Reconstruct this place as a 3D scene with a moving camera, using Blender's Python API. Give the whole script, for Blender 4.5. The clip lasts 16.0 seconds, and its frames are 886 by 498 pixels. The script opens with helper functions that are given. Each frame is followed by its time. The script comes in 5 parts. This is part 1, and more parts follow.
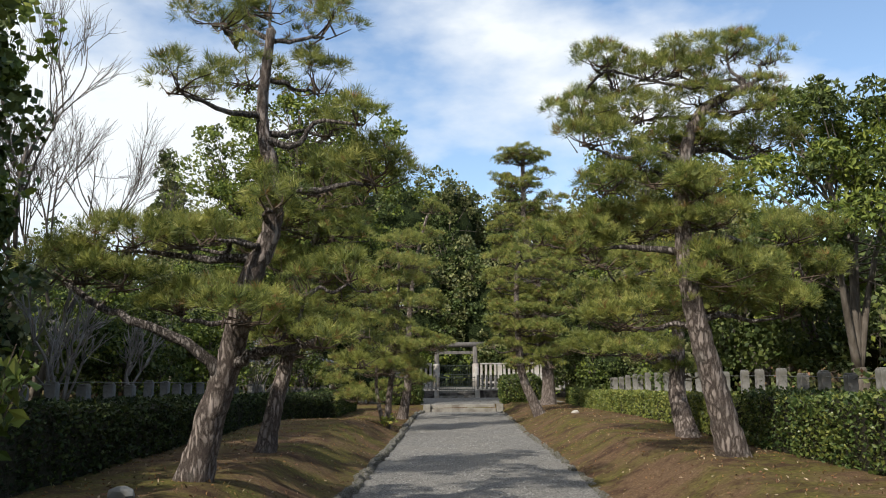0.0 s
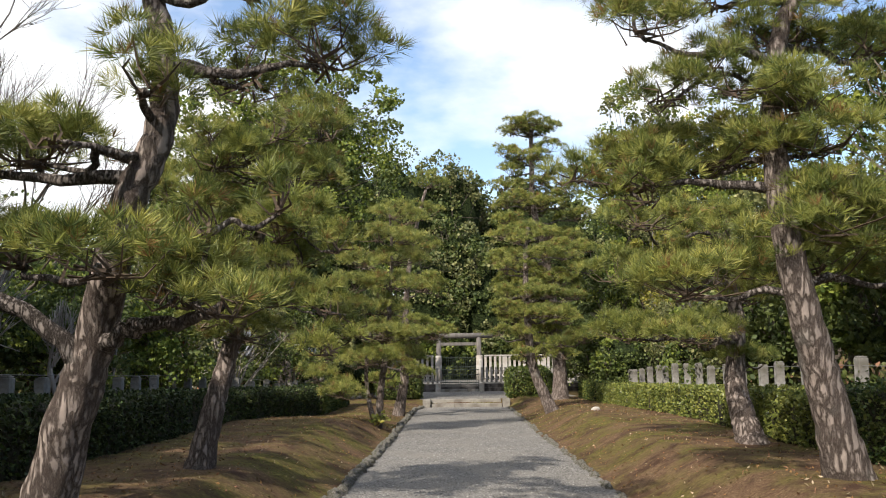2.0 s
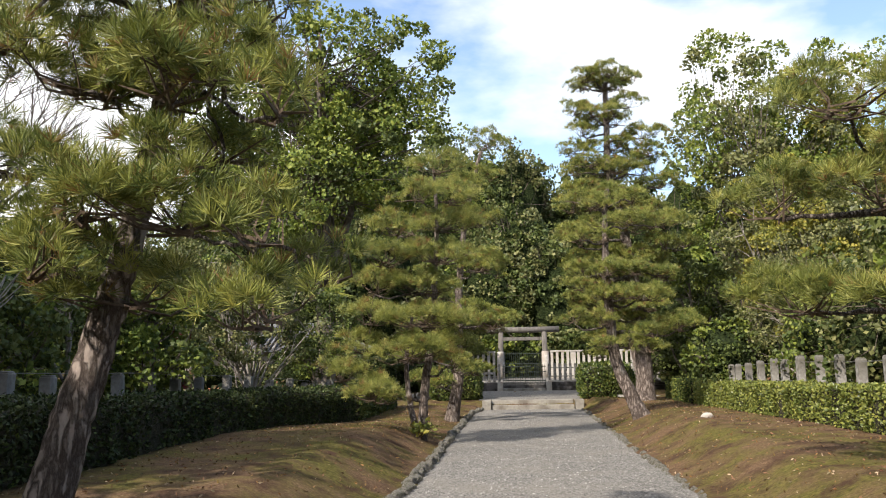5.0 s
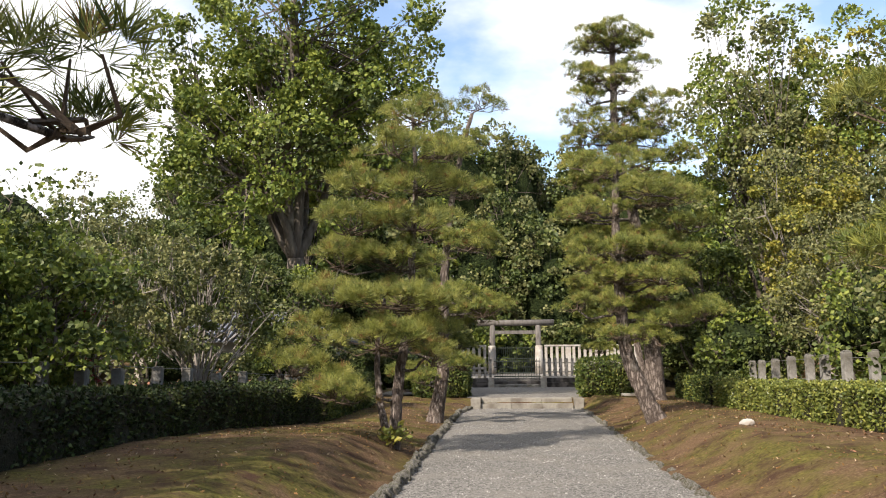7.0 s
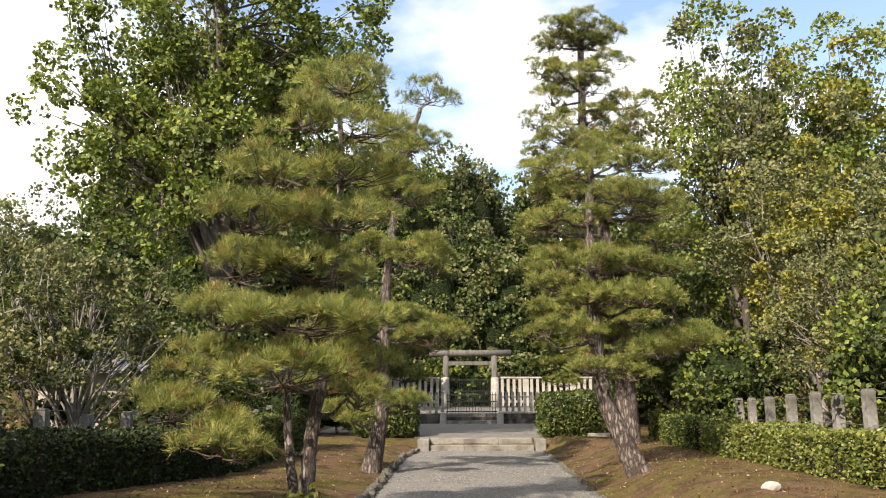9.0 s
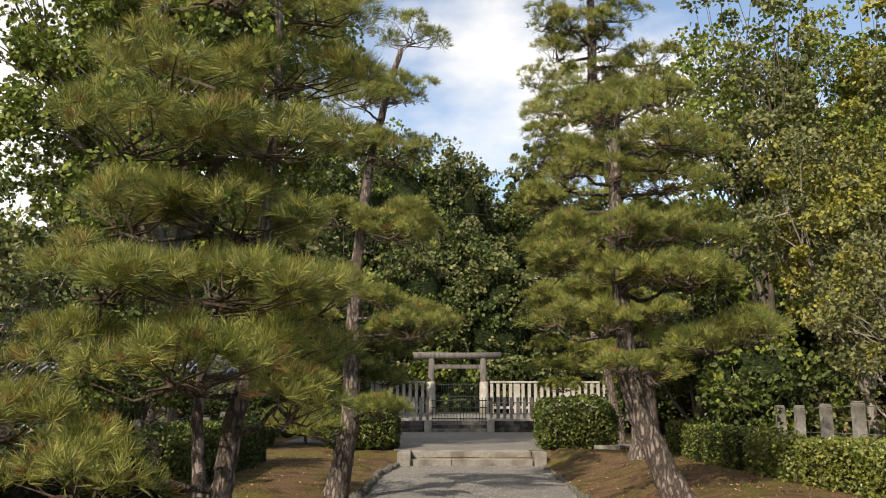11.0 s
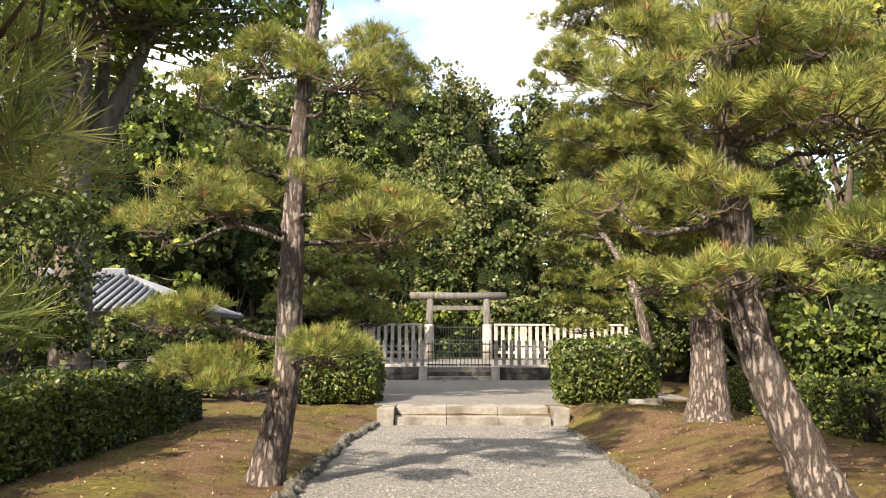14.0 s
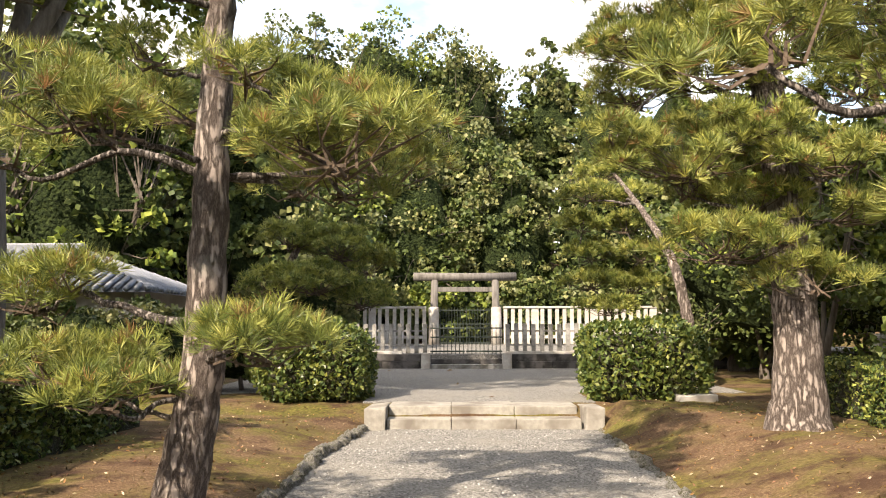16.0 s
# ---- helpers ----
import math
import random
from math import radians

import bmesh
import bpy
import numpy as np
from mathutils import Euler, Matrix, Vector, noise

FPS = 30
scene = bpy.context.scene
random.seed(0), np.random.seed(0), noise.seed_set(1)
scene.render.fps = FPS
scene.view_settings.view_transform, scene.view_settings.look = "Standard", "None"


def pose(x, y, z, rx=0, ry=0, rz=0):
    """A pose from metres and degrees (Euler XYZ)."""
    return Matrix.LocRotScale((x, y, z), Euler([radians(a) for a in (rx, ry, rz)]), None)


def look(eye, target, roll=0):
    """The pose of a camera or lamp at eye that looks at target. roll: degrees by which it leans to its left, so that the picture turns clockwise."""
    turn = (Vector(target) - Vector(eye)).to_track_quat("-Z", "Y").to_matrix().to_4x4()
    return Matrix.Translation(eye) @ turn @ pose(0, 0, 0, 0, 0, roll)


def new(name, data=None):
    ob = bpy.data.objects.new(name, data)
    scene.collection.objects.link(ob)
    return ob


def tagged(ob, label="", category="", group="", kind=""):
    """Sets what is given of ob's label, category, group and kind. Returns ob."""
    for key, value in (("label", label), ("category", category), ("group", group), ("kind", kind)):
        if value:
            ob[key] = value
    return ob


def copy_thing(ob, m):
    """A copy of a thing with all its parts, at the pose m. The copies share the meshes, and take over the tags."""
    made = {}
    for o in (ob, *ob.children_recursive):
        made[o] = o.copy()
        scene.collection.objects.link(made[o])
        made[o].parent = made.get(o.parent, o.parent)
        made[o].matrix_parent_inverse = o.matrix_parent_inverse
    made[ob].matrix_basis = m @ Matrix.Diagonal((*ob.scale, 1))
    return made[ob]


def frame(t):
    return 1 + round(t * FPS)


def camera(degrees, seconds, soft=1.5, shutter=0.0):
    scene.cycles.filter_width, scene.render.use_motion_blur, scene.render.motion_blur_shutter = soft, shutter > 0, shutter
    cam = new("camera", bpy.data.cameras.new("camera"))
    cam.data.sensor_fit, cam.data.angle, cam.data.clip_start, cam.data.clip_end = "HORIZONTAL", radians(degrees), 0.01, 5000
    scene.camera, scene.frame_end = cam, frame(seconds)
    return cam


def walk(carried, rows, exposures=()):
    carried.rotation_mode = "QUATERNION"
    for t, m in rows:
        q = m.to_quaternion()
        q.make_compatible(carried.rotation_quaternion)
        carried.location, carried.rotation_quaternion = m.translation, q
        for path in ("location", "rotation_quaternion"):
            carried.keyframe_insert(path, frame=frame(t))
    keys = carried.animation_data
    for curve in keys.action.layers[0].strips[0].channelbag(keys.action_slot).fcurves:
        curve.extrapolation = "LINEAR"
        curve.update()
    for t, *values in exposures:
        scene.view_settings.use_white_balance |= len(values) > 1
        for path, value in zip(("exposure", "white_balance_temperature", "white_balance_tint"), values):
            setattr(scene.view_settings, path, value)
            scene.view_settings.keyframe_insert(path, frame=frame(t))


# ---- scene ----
cam = camera(55.5, 16.0, soft=1.05)
PATH = [
    (0, (-0.032, -0.047, 1.48), (-0.026, 1.93, 1.78), -0.5),
    (0.5, (-0.002, 0.707, 1.465), (-0.002, 2.685, 1.762), -0.7),
    (1, (0.025, 1.482, 1.465), (0.028, 3.461, 1.753), -0.6),
    (1.5, (0.033, 2.254, 1.444), (0.039, 4.233, 1.73), -0.4),
    (2, (0.067, 3.019, 1.446), (0.065, 4.998, 1.73), -0.6),
    (2.5, (0.05, 3.723, 1.436), (0.036, 5.703, 1.716), -0.6),
    (3, (0.082, 4.469, 1.412), (0.042, 6.449, 1.696), -0.8),
    (3.5, (0.093, 5.229, 1.411), (0.023, 7.206, 1.702), -1.4),
    (4, (0.127, 5.933, 1.443), (0.029, 7.91, 1.733), -1.3),
    (4.2, (0.138, 6.221, 1.438), (0.027, 8.197, 1.725), -1.2),
    (6.3, (0.018, 9.415, 1.347), (-0.147, 11.388, 1.626), -0.6),
    (6.5, (0.035, 9.674, 1.351), (-0.123, 11.648, 1.63), -0.6),
    (7, (0.079, 10.385, 1.362), (-0.052, 12.362, 1.631), -0.3),
    (7.5, (0.12, 11.106, 1.411), (0.03, 13.089, 1.66), -0.1),
    (8, (0.167, 11.854, 1.417), (0.112, 13.835, 1.691), 0.0),
    (8.5, (0.184, 12.593, 1.446), (0.147, 14.568, 1.763), -0.1),
    (8.7, (0.181, 12.899, 1.486), (0.148, 14.871, 1.818), -0.1),
    (10.8, (0.174, 16.193, 1.493), (0.175, 18.162, 1.844), 0.1),
    (11, (0.181, 16.512, 1.491), (0.184, 18.481, 1.842), 0.1),
    (11.5, (0.219, 17.262, 1.451), (0.221, 19.231, 1.8), 0.0),
    (12, (0.248, 18.029, 1.441), (0.252, 20.0, 1.784), 0.1),
    (12.5, (0.304, 18.724, 1.472), (0.31, 20.699, 1.789), -0.0),
    (13, (0.324, 19.447, 1.459), (0.329, 21.425, 1.751), 0.2),
    (13.5, (0.382, 20.213, 1.418), (0.383, 22.196, 1.681), 0.2),
    (14, (0.366, 21.007, 1.413), (0.362, 22.994, 1.639), 0.2),
    (14.5, (0.42, 21.777, 1.397), (0.394, 23.768, 1.59), 0.1),
    (15, (0.399, 22.52, 1.376), (0.361, 24.511, 1.564), -0.3),
    (15.5, (0.384, 23.255, 1.393), (0.349, 25.246, 1.584), -0.4),
    (16, (0.412, 23.984, 1.417), (0.393, 25.974, 1.606), -0.1),
]
EXPOSURES = [(0, 0.02, 6250, 8), (1.5, 0.28, 6400, 10), (2.5, 0.48, 6500, 11), (4, 0.55, 6500, 11), (7, 0.55, 6700, 12), (8.5, 0.75, 6900, 12), (11, 0.2, 7050, 11), (12.3, 0.23, 7100, 12), (13, 0.75, 7100, 13), (14, 1.2, 7200, 12), (16, 1.33, 7300, 13)]
walk(cam, [(t, look(eye, target, roll)) for t, eye, target, roll in PATH], EXPOSURES)

# ---- world and sun ----
SUN = Vector((-0.43, -0.62, 0.65)).normalized()
world = bpy.data.worlds.new("world")
scene.world = world
world.use_nodes = True
wn, wl = world.node_tree.nodes, world.node_tree.links
wn.clear()
w_out = wn.new("ShaderNodeOutputWorld")
w_bg = wn.new("ShaderNodeBackground")
w_sky = wn.new("ShaderNodeTexSky")
w_sky.sky_type = "NISHITA"
w_sky.sun_disc = False
w_sky.sun_elevation = math.asin(SUN.z)
w_sky.sun_rotation = math.atan2(SUN.x, SUN.y)
w_co = wn.new("ShaderNodeTexCoord")
w_map = wn.new("ShaderNodeMapping")
w_map.inputs["Scale"].default_value = (1.0, 1.0, 2.2)
w_map.inputs["Location"].default_value = (0.35, 0.2, 0.0)
w_noise = wn.new("ShaderNodeTexNoise")
w_noise.inputs["Scale"].default_value = 2.6
w_noise.inputs["Detail"].default_value = 7.0
w_noise.inputs["Roughness"].default_value = 0.52
w_ramp = wn.new("ShaderNodeValToRGB")
w_ramp.color_ramp.elements[0].color = (0.02, 0.02, 0.02, 1)
w_ramp.color_ramp.elements[0].position = 0.40
w_ramp.color_ramp.elements[1].position = 0.56
w_mix = wn.new("ShaderNodeMix")
w_mix.data_type = "RGBA"
w_mix.inputs[7].default_value = (13.2, 13.4, 13.6, 1)
wl.new(w_co.outputs["Generated"], w_map.inputs[0])
wl.new(w_map.outputs[0], w_noise.inputs["Vector"])
w_sep = wn.new("ShaderNodeSeparateXYZ")
w_bias = wn.new("ShaderNodeMath")
w_bias.operation = "MULTIPLY_ADD"
w_bias.inputs[1].default_value = -0.22
wl.new(w_co.outputs["Generated"], w_sep.inputs[0])
wl.new(w_sep.outputs["X"], w_bias.inputs[0])
wl.new(w_noise.outputs["Fac"], w_bias.inputs[2])
wl.new(w_bias.outputs[0], w_ramp.inputs[0])
wl.new(w_ramp.outputs[0], w_mix.inputs[0])
w_lift = wn.new("ShaderNodeVectorMath")
w_lift.operation = "SCALE"
w_lift.inputs["Scale"].default_value = 2.5
wl.new(w_sky.outputs[0], w_lift.inputs[0])
wl.new(w_lift.outputs[0], w_mix.inputs[6])
wl.new(w_mix.outputs[2], w_bg.inputs[0])
w_bg.inputs[1].default_value = 0.075
wl.new(w_bg.outputs[0], w_out.inputs[0])

sun = new("sun", bpy.data.lights.new("sun", "SUN"))
sun.data.energy = 5.0
sun.data.angle = radians(0.6)
sun.data.color = (1.0, 0.92, 0.80)
sun.matrix_world = look(SUN * 60, (0, 0, 0))


# ---- materials ----
def material(name, stops, scale=6.0, rough=0.8, bump=0.3, bump_scale=None, island=0.0, spec=0.3, stretch=(1, 1, 1), big=0.0, trans=None, dist=0.02, patch=None):
    """Colour ramp over noise at two scales, with relief. island: spread of brightness from piece to piece. patch: second colour in large blotches."""
    m = bpy.data.materials.new(name)
    m.use_nodes = True
    n, l = m.node_tree.nodes, m.node_tree.links
    b = n["Principled BSDF"]
    b.inputs["Roughness"].default_value = rough
    b.inputs["Specular IOR Level"].default_value = spec
    co = n.new("ShaderNodeTexCoord")
    mp = n.new("ShaderNodeMapping")
    mp.inputs["Scale"].default_value = stretch
    l.new(co.outputs["Object"], mp.inputs[0])
    t = n.new("ShaderNodeTexNoise")
    t.inputs["Scale"].default_value = scale
    t.inputs["Detail"].default_value = 6
    t.inputs["Roughness"].default_value = 0.6
    l.new(mp.outputs[0], t.inputs["Vector"])
    r = n.new("ShaderNodeValToRGB")
    while len(r.color_ramp.elements) < len(stops):
        r.color_ramp.elements.new(0.5)
    for k, c in enumerate(stops):
        r.color_ramp.elements[k].position = 0.28 + 0.44 * k / max(1, len(stops) - 1)
        r.color_ramp.elements[k].color = (*c, 1)
    l.new(t.outputs["Fac"], r.inputs[0])
    colour = r.outputs[0]
    if patch or big:
        t2 = n.new("ShaderNodeTexNoise")
        t2.inputs["Scale"].default_value = scale * 0.12 if not big else big
        t2.inputs["Detail"].default_value = 3
        l.new(mp.outputs[0], t2.inputs["Vector"])
        if patch:
            rr = n.new("ShaderNodeValToRGB")
            rr.color_ramp.elements[0].position, rr.color_ramp.elements[1].position = 0.46, 0.62
            l.new(t2.outputs["Fac"], rr.inputs[0])
            mx = n.new("ShaderNodeMix")
            mx.data_type = "RGBA"
            l.new(rr.outputs[0], mx.inputs[0])
            l.new(colour, mx.inputs[6])
            mx.inputs[7].default_value = (*patch, 1)
            colour = mx.outputs[2]
    if island:
        g = n.new("ShaderNodeNewGeometry")
        h = n.new("ShaderNodeHueSaturation")
        mr = n.new("ShaderNodeMapRange")
        mr.inputs["To Min"].default_value, mr.inputs["To Max"].default_value = 1 - island, 1 + island
        l.new(g.outputs["Random Per Island"], mr.inputs["Value"])
        l.new(mr.outputs[0], h.inputs["Value"])
        mh = n.new("ShaderNodeMapRange")
        mh.inputs["To Min"].default_value, mh.inputs["To Max"].default_value = 0.5 + 0.05 * island, 0.5 - 0.05 * island
        l.new(g.outputs["Random Per Island"], mh.inputs["Value"])
        l.new(mh.outputs[0], h.inputs["Hue"])
        l.new(colour, h.inputs["Color"])
        colour = h.outputs[0]
    l.new(colour, b.inputs["Base Color"])
    if bump:
        tb = n.new("ShaderNodeTexNoise")
        tb.inputs["Scale"].default_value = bump_scale or scale * 3
        tb.inputs["Detail"].default_value = 5
        l.new(mp.outputs[0], tb.inputs["Vector"])
        bp = n.new("ShaderNodeBump")
        bp.inputs["Strength"].default_value = bump
        bp.inputs["Distance"].default_value = dist
        l.new(tb.outputs["Fac"], bp.inputs["Height"])
        l.new(bp.outputs[0], b.inputs["Normal"])
    if trans:
        tr = n.new("ShaderNodeBsdfTranslucent")
        l.new(colour, tr.inputs[0])
        ms = n.new("ShaderNodeMixShader")
        ms.inputs[0].default_value = trans
        l.new(b.outputs[0], ms.inputs[1])
        l.new(tr.outputs[0], ms.inputs[2])
        l.new(ms.outputs[0], n["Material Output"].inputs[0])
    return m


def bark_material(name, light, dark, scale):
    """Plated pine bark: cells drawn out along the trunk with dark deep joints, grey lichen in blotches."""
    m = bpy.data.materials.new(name)
    m.use_nodes = True
    n, l = m.node_tree.nodes, m.node_tree.links
    b = n["Principled BSDF"]
    b.inputs["Roughness"].default_value = 0.9
    b.inputs["Specular IOR Level"].default_value = 0.15
    co = n.new("ShaderNodeTexCoord")
    mp = n.new("ShaderNodeMapping")
    mp.inputs["Scale"].default_value = (1, 1, 0.26)
    l.new(co.outputs["Object"], mp.inputs[0])
    warp = n.new("ShaderNodeTexNoise")
    warp.inputs["Scale"].default_value = 22
    warp.inputs["Detail"].default_value = 6
    warp.inputs["Roughness"].default_value = 0.7
    l.new(mp.outputs[0], warp.inputs["Vector"])
    ad = n.new("ShaderNodeMix")
    ad.data_type = "RGBA"
    ad.blend_type = "LINEAR_LIGHT"
    ad.inputs[0].default_value = 0.055
    l.new(mp.outputs[0], ad.inputs[6])
    l.new(warp.outputs["Color"], ad.inputs[7])
    v = n.new("ShaderNodeTexVoronoi")
    v.feature = "DISTANCE_TO_EDGE"
    v.inputs["Scale"].default_value = scale
    l.new(ad.outputs[2], v.inputs["Vector"])
    rj = n.new("ShaderNodeValToRGB")
    rj.color_ramp.elements[0].position, rj.color_ramp.elements[1].position = 0.0, 0.22
    l.new(v.outputs["Distance"], rj.inputs[0])
    t = n.new("ShaderNodeTexNoise")
    t.inputs["Scale"].default_value = 26
    t.inputs["Detail"].default_value = 9
    t.inputs["Roughness"].default_value = 0.7
    l.new(mp.outputs[0], t.inputs["Vector"])
    rc = n.new("ShaderNodeValToRGB")
    for e, p, c in zip(rc.color_ramp.elements, (0.35, 0.68), (tuple(0.62 * x for x in light), light)):
        e.position, e.color = p, (*c, 1)
    l.new(t.outputs["Fac"], rc.inputs[0])
    mx = n.new("ShaderNodeMix")
    mx.data_type = "RGBA"
    l.new(rj.outputs[0], mx.inputs[0])
    mx.inputs[6].default_value = (*dark, 1)
    l.new(rc.outputs[0], mx.inputs[7])
    tl = n.new("ShaderNodeTexNoise")
    tl.inputs["Scale"].default_value = 3.2
    tl.inputs["Detail"].default_value = 8
    l.new(co.outputs["Object"], tl.inputs["Vector"])
    rl = n.new("ShaderNodeValToRGB")
    rl.color_ramp.elements[0].position, rl.color_ramp.elements[1].position = 0.60, 0.82
    l.new(tl.outputs["Fac"], rl.inputs[0])
    m2 = n.new("ShaderNodeMix")
    m2.data_type = "RGBA"
    l.new(rl.outputs[0], m2.inputs[0])
    l.new(mx.outputs[2], m2.inputs[6])
    m2.inputs[7].default_value = (0.27, 0.255, 0.23, 1)
    l.new(m2.outputs[2], b.inputs["Base Color"])
    bp = n.new("ShaderNodeBump")
    bp.inputs["Strength"].default_value = 0.9
    bp.inputs["Distance"].default_value = 0.03
    l.new(rj.outputs[0], bp.inputs["Height"])
    b2 = n.new("ShaderNodeBump")
    b2.inputs["Strength"].default_value = 0.5
    b2.inputs["Distance"].default_value = 0.012
    l.new(t.outputs["Fac"], b2.inputs["Height"])
    l.new(bp.outputs[0], b2.inputs["Normal"])
    l.new(b2.outputs[0], b.inputs["Normal"])
    return m


M_BARK = bark_material("pine_bark", (0.345, 0.285, 0.25), (0.105, 0.08, 0.068), 17)
M_LIMB = bark_material("pine_limb_bark", (0.29, 0.25, 0.225), (0.055, 0.044, 0.038), 28)
M_TWIG = material("pine_twig", [(0.05, 0.035, 0.025), (0.14, 0.10, 0.07)], scale=20, bump=0.4)
M_NEEDLE = material("pine_needles", [(0.122, 0.160, 0.034), (0.265, 0.280, 0.066)], scale=1.3, rough=0.5, bump=0, island=0.6, trans=0.2, spec=0.35)
M_NEEDLE_Y = material("yellow_pine_needles", [(0.19, 0.215, 0.052), (0.31, 0.315, 0.09)], scale=1.5, rough=0.5, bump=0, island=0.55, trans=0.2, spec=0.35)
M_NEEDLE_B = material("brown_pine_needles", [(0.17, 0.10, 0.035), (0.27, 0.165, 0.06)], scale=2, rough=0.7, bump=0, island=0.4, trans=0.25)
M_TRUNK = material("grey_tree_bark", [(0.045, 0.036, 0.028), (0.11, 0.09, 0.072), (0.18, 0.155, 0.13)], scale=7, bump=0.8, stretch=(1, 1, 0.3), dist=0.03)
M_BARE = material("bare_tree_bark", [(0.13, 0.11, 0.095), (0.32, 0.29, 0.26)], scale=9, bump=0.5, stretch=(1, 1, 0.4))
M_LEAF = material("broad_leaves", [(0.105, 0.150, 0.027), (0.205, 0.245, 0.046)], scale=0.8, rough=0.55, bump=0, island=0.5, trans=0.25, spec=0.3)
M_LEAF_DARK = material("dark_evergreen_leaves", [(0.052, 0.078, 0.020), (0.105, 0.130, 0.034)], scale=0.8, rough=0.55, bump=0, island=0.5, trans=0.2, spec=0.3)
M_LEAF_Y = material("yellowing_leaves", [(0.17, 0.19, 0.035), (0.34, 0.31, 0.06)], scale=0.9, rough=0.5, bump=0, island=0.5, trans=0.3)
M_LEAF_OLIVE = material("olive_shrub_leaves", [(0.11, 0.125, 0.045), (0.21, 0.215, 0.085)], scale=0.9, rough=0.5, bump=0, island=0.5, trans=0.25)
M_LEAF_RED = material("red_leaves", [(0.13, 0.018, 0.014), (0.22, 0.045, 0.03)], scale=2, rough=0.5, bump=0, island=0.4, trans=0.3)
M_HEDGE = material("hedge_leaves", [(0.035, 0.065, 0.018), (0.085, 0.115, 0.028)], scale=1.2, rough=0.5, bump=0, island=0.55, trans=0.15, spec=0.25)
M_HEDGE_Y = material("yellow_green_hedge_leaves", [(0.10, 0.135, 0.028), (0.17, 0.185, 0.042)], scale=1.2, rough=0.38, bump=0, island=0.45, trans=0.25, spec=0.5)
# Lighter leaf copy: sunshine on the yellow-green hedges put into the colour.
M_HEDGE_SUNLIT = material("sunlit_hedge_leaves", [(0.16, 0.195, 0.042), (0.25, 0.26, 0.065)], scale=1.2, rough=0.5, bump=0, island=0.45, trans=0.2, spec=0.3)
# Dark leaves darkened further: shade on the left hedge put into the colour.
M_HEDGE_SHADED = material("shaded_hedge_leaves", [(0.018, 0.030, 0.011), (0.048, 0.064, 0.019)], scale=1.2, rough=0.55, bump=0, island=0.6, trans=0.1, spec=0.2)
# Twig brown taken near black: the shade inside hedges put into the colour.
M_HEDGE_CORE = material("shaded_hedge_twigs", [(0.018, 0.018, 0.010), (0.05, 0.045, 0.025)], scale=18, bump=1.0, rough=0.95, dist=0.05)
# Near-black green: the shade inside the crowns put into the colour.
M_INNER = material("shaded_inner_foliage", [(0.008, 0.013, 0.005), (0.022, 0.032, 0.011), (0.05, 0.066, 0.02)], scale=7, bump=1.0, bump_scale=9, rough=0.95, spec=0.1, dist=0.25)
M_STONE = material("weathered_stone", [(0.12, 0.115, 0.105), (0.23, 0.22, 0.205), (0.33, 0.32, 0.295)], scale=9, bump=0.5, patch=(0.13, 0.12, 0.10), big=2.5)
M_PALE = material("pale_granite", [(0.32, 0.30, 0.27), (0.52, 0.49, 0.45)], scale=10, bump=0.35, patch=(0.32, 0.28, 0.24), big=1.6)
M_DARKSTONE = material("dark_platform_stone", [(0.018, 0.016, 0.015), (0.055, 0.05, 0.046)], scale=7, bump=0.6, patch=(0.11, 0.10, 0.095), big=3)
M_KERB = material("rough_kerb_stone", [(0.075, 0.068, 0.058), (0.17, 0.158, 0.14), (0.29, 0.275, 0.25)], scale=9, bump=0.9, dist=0.02, patch=(0.075, 0.072, 0.04), big=6.0)
M_STEP = material("sandy_step_stone", [(0.20, 0.185, 0.16), (0.31, 0.29, 0.255)], scale=14, bump=0.5, patch=(0.15, 0.13, 0.11), big=2.0)
M_WOOD = material("silvered_timber", [(0.06, 0.053, 0.047), (0.125, 0.113, 0.103), (0.18, 0.165, 0.15)], scale=9, bump=0.4, stretch=(1, 1, 0.15))
M_IRON = material("dark_green_iron", [(0.02, 0.028, 0.024), (0.045, 0.055, 0.045)], scale=20, bump=0.2, rough=0.5)
M_TILE = material("grey_roof_tile", [(0.12, 0.13, 0.15), (0.24, 0.25, 0.28)], scale=8, rough=0.45, bump=0.2)
M_PLASTER = material("beige_plaster", [(0.36, 0.33, 0.28), (0.46, 0.42, 0.36)], scale=5, bump=0.15, patch=(0.30, 0.27, 0.22))
M_DRY = material("dry_leaves", [(0.10, 0.055, 0.03), (0.20, 0.12, 0.06)], scale=3, bump=0, island=0.5)
M_DRY_PALE = material("pale_dry_leaves", [(0.28, 0.21, 0.13), (0.40, 0.32, 0.21)], scale=3, bump=0, island=0.4)
M_PEBBLE = material("grey_pebbles", [(0.11, 0.105, 0.10), (0.30, 0.29, 0.27)], scale=30, bump=0, island=0.6)
M_WIRE = material("dull_wire", [(0.10, 0.10, 0.09), (0.2, 0.2, 0.19)], scale=20, bump=0, rough=0.6)


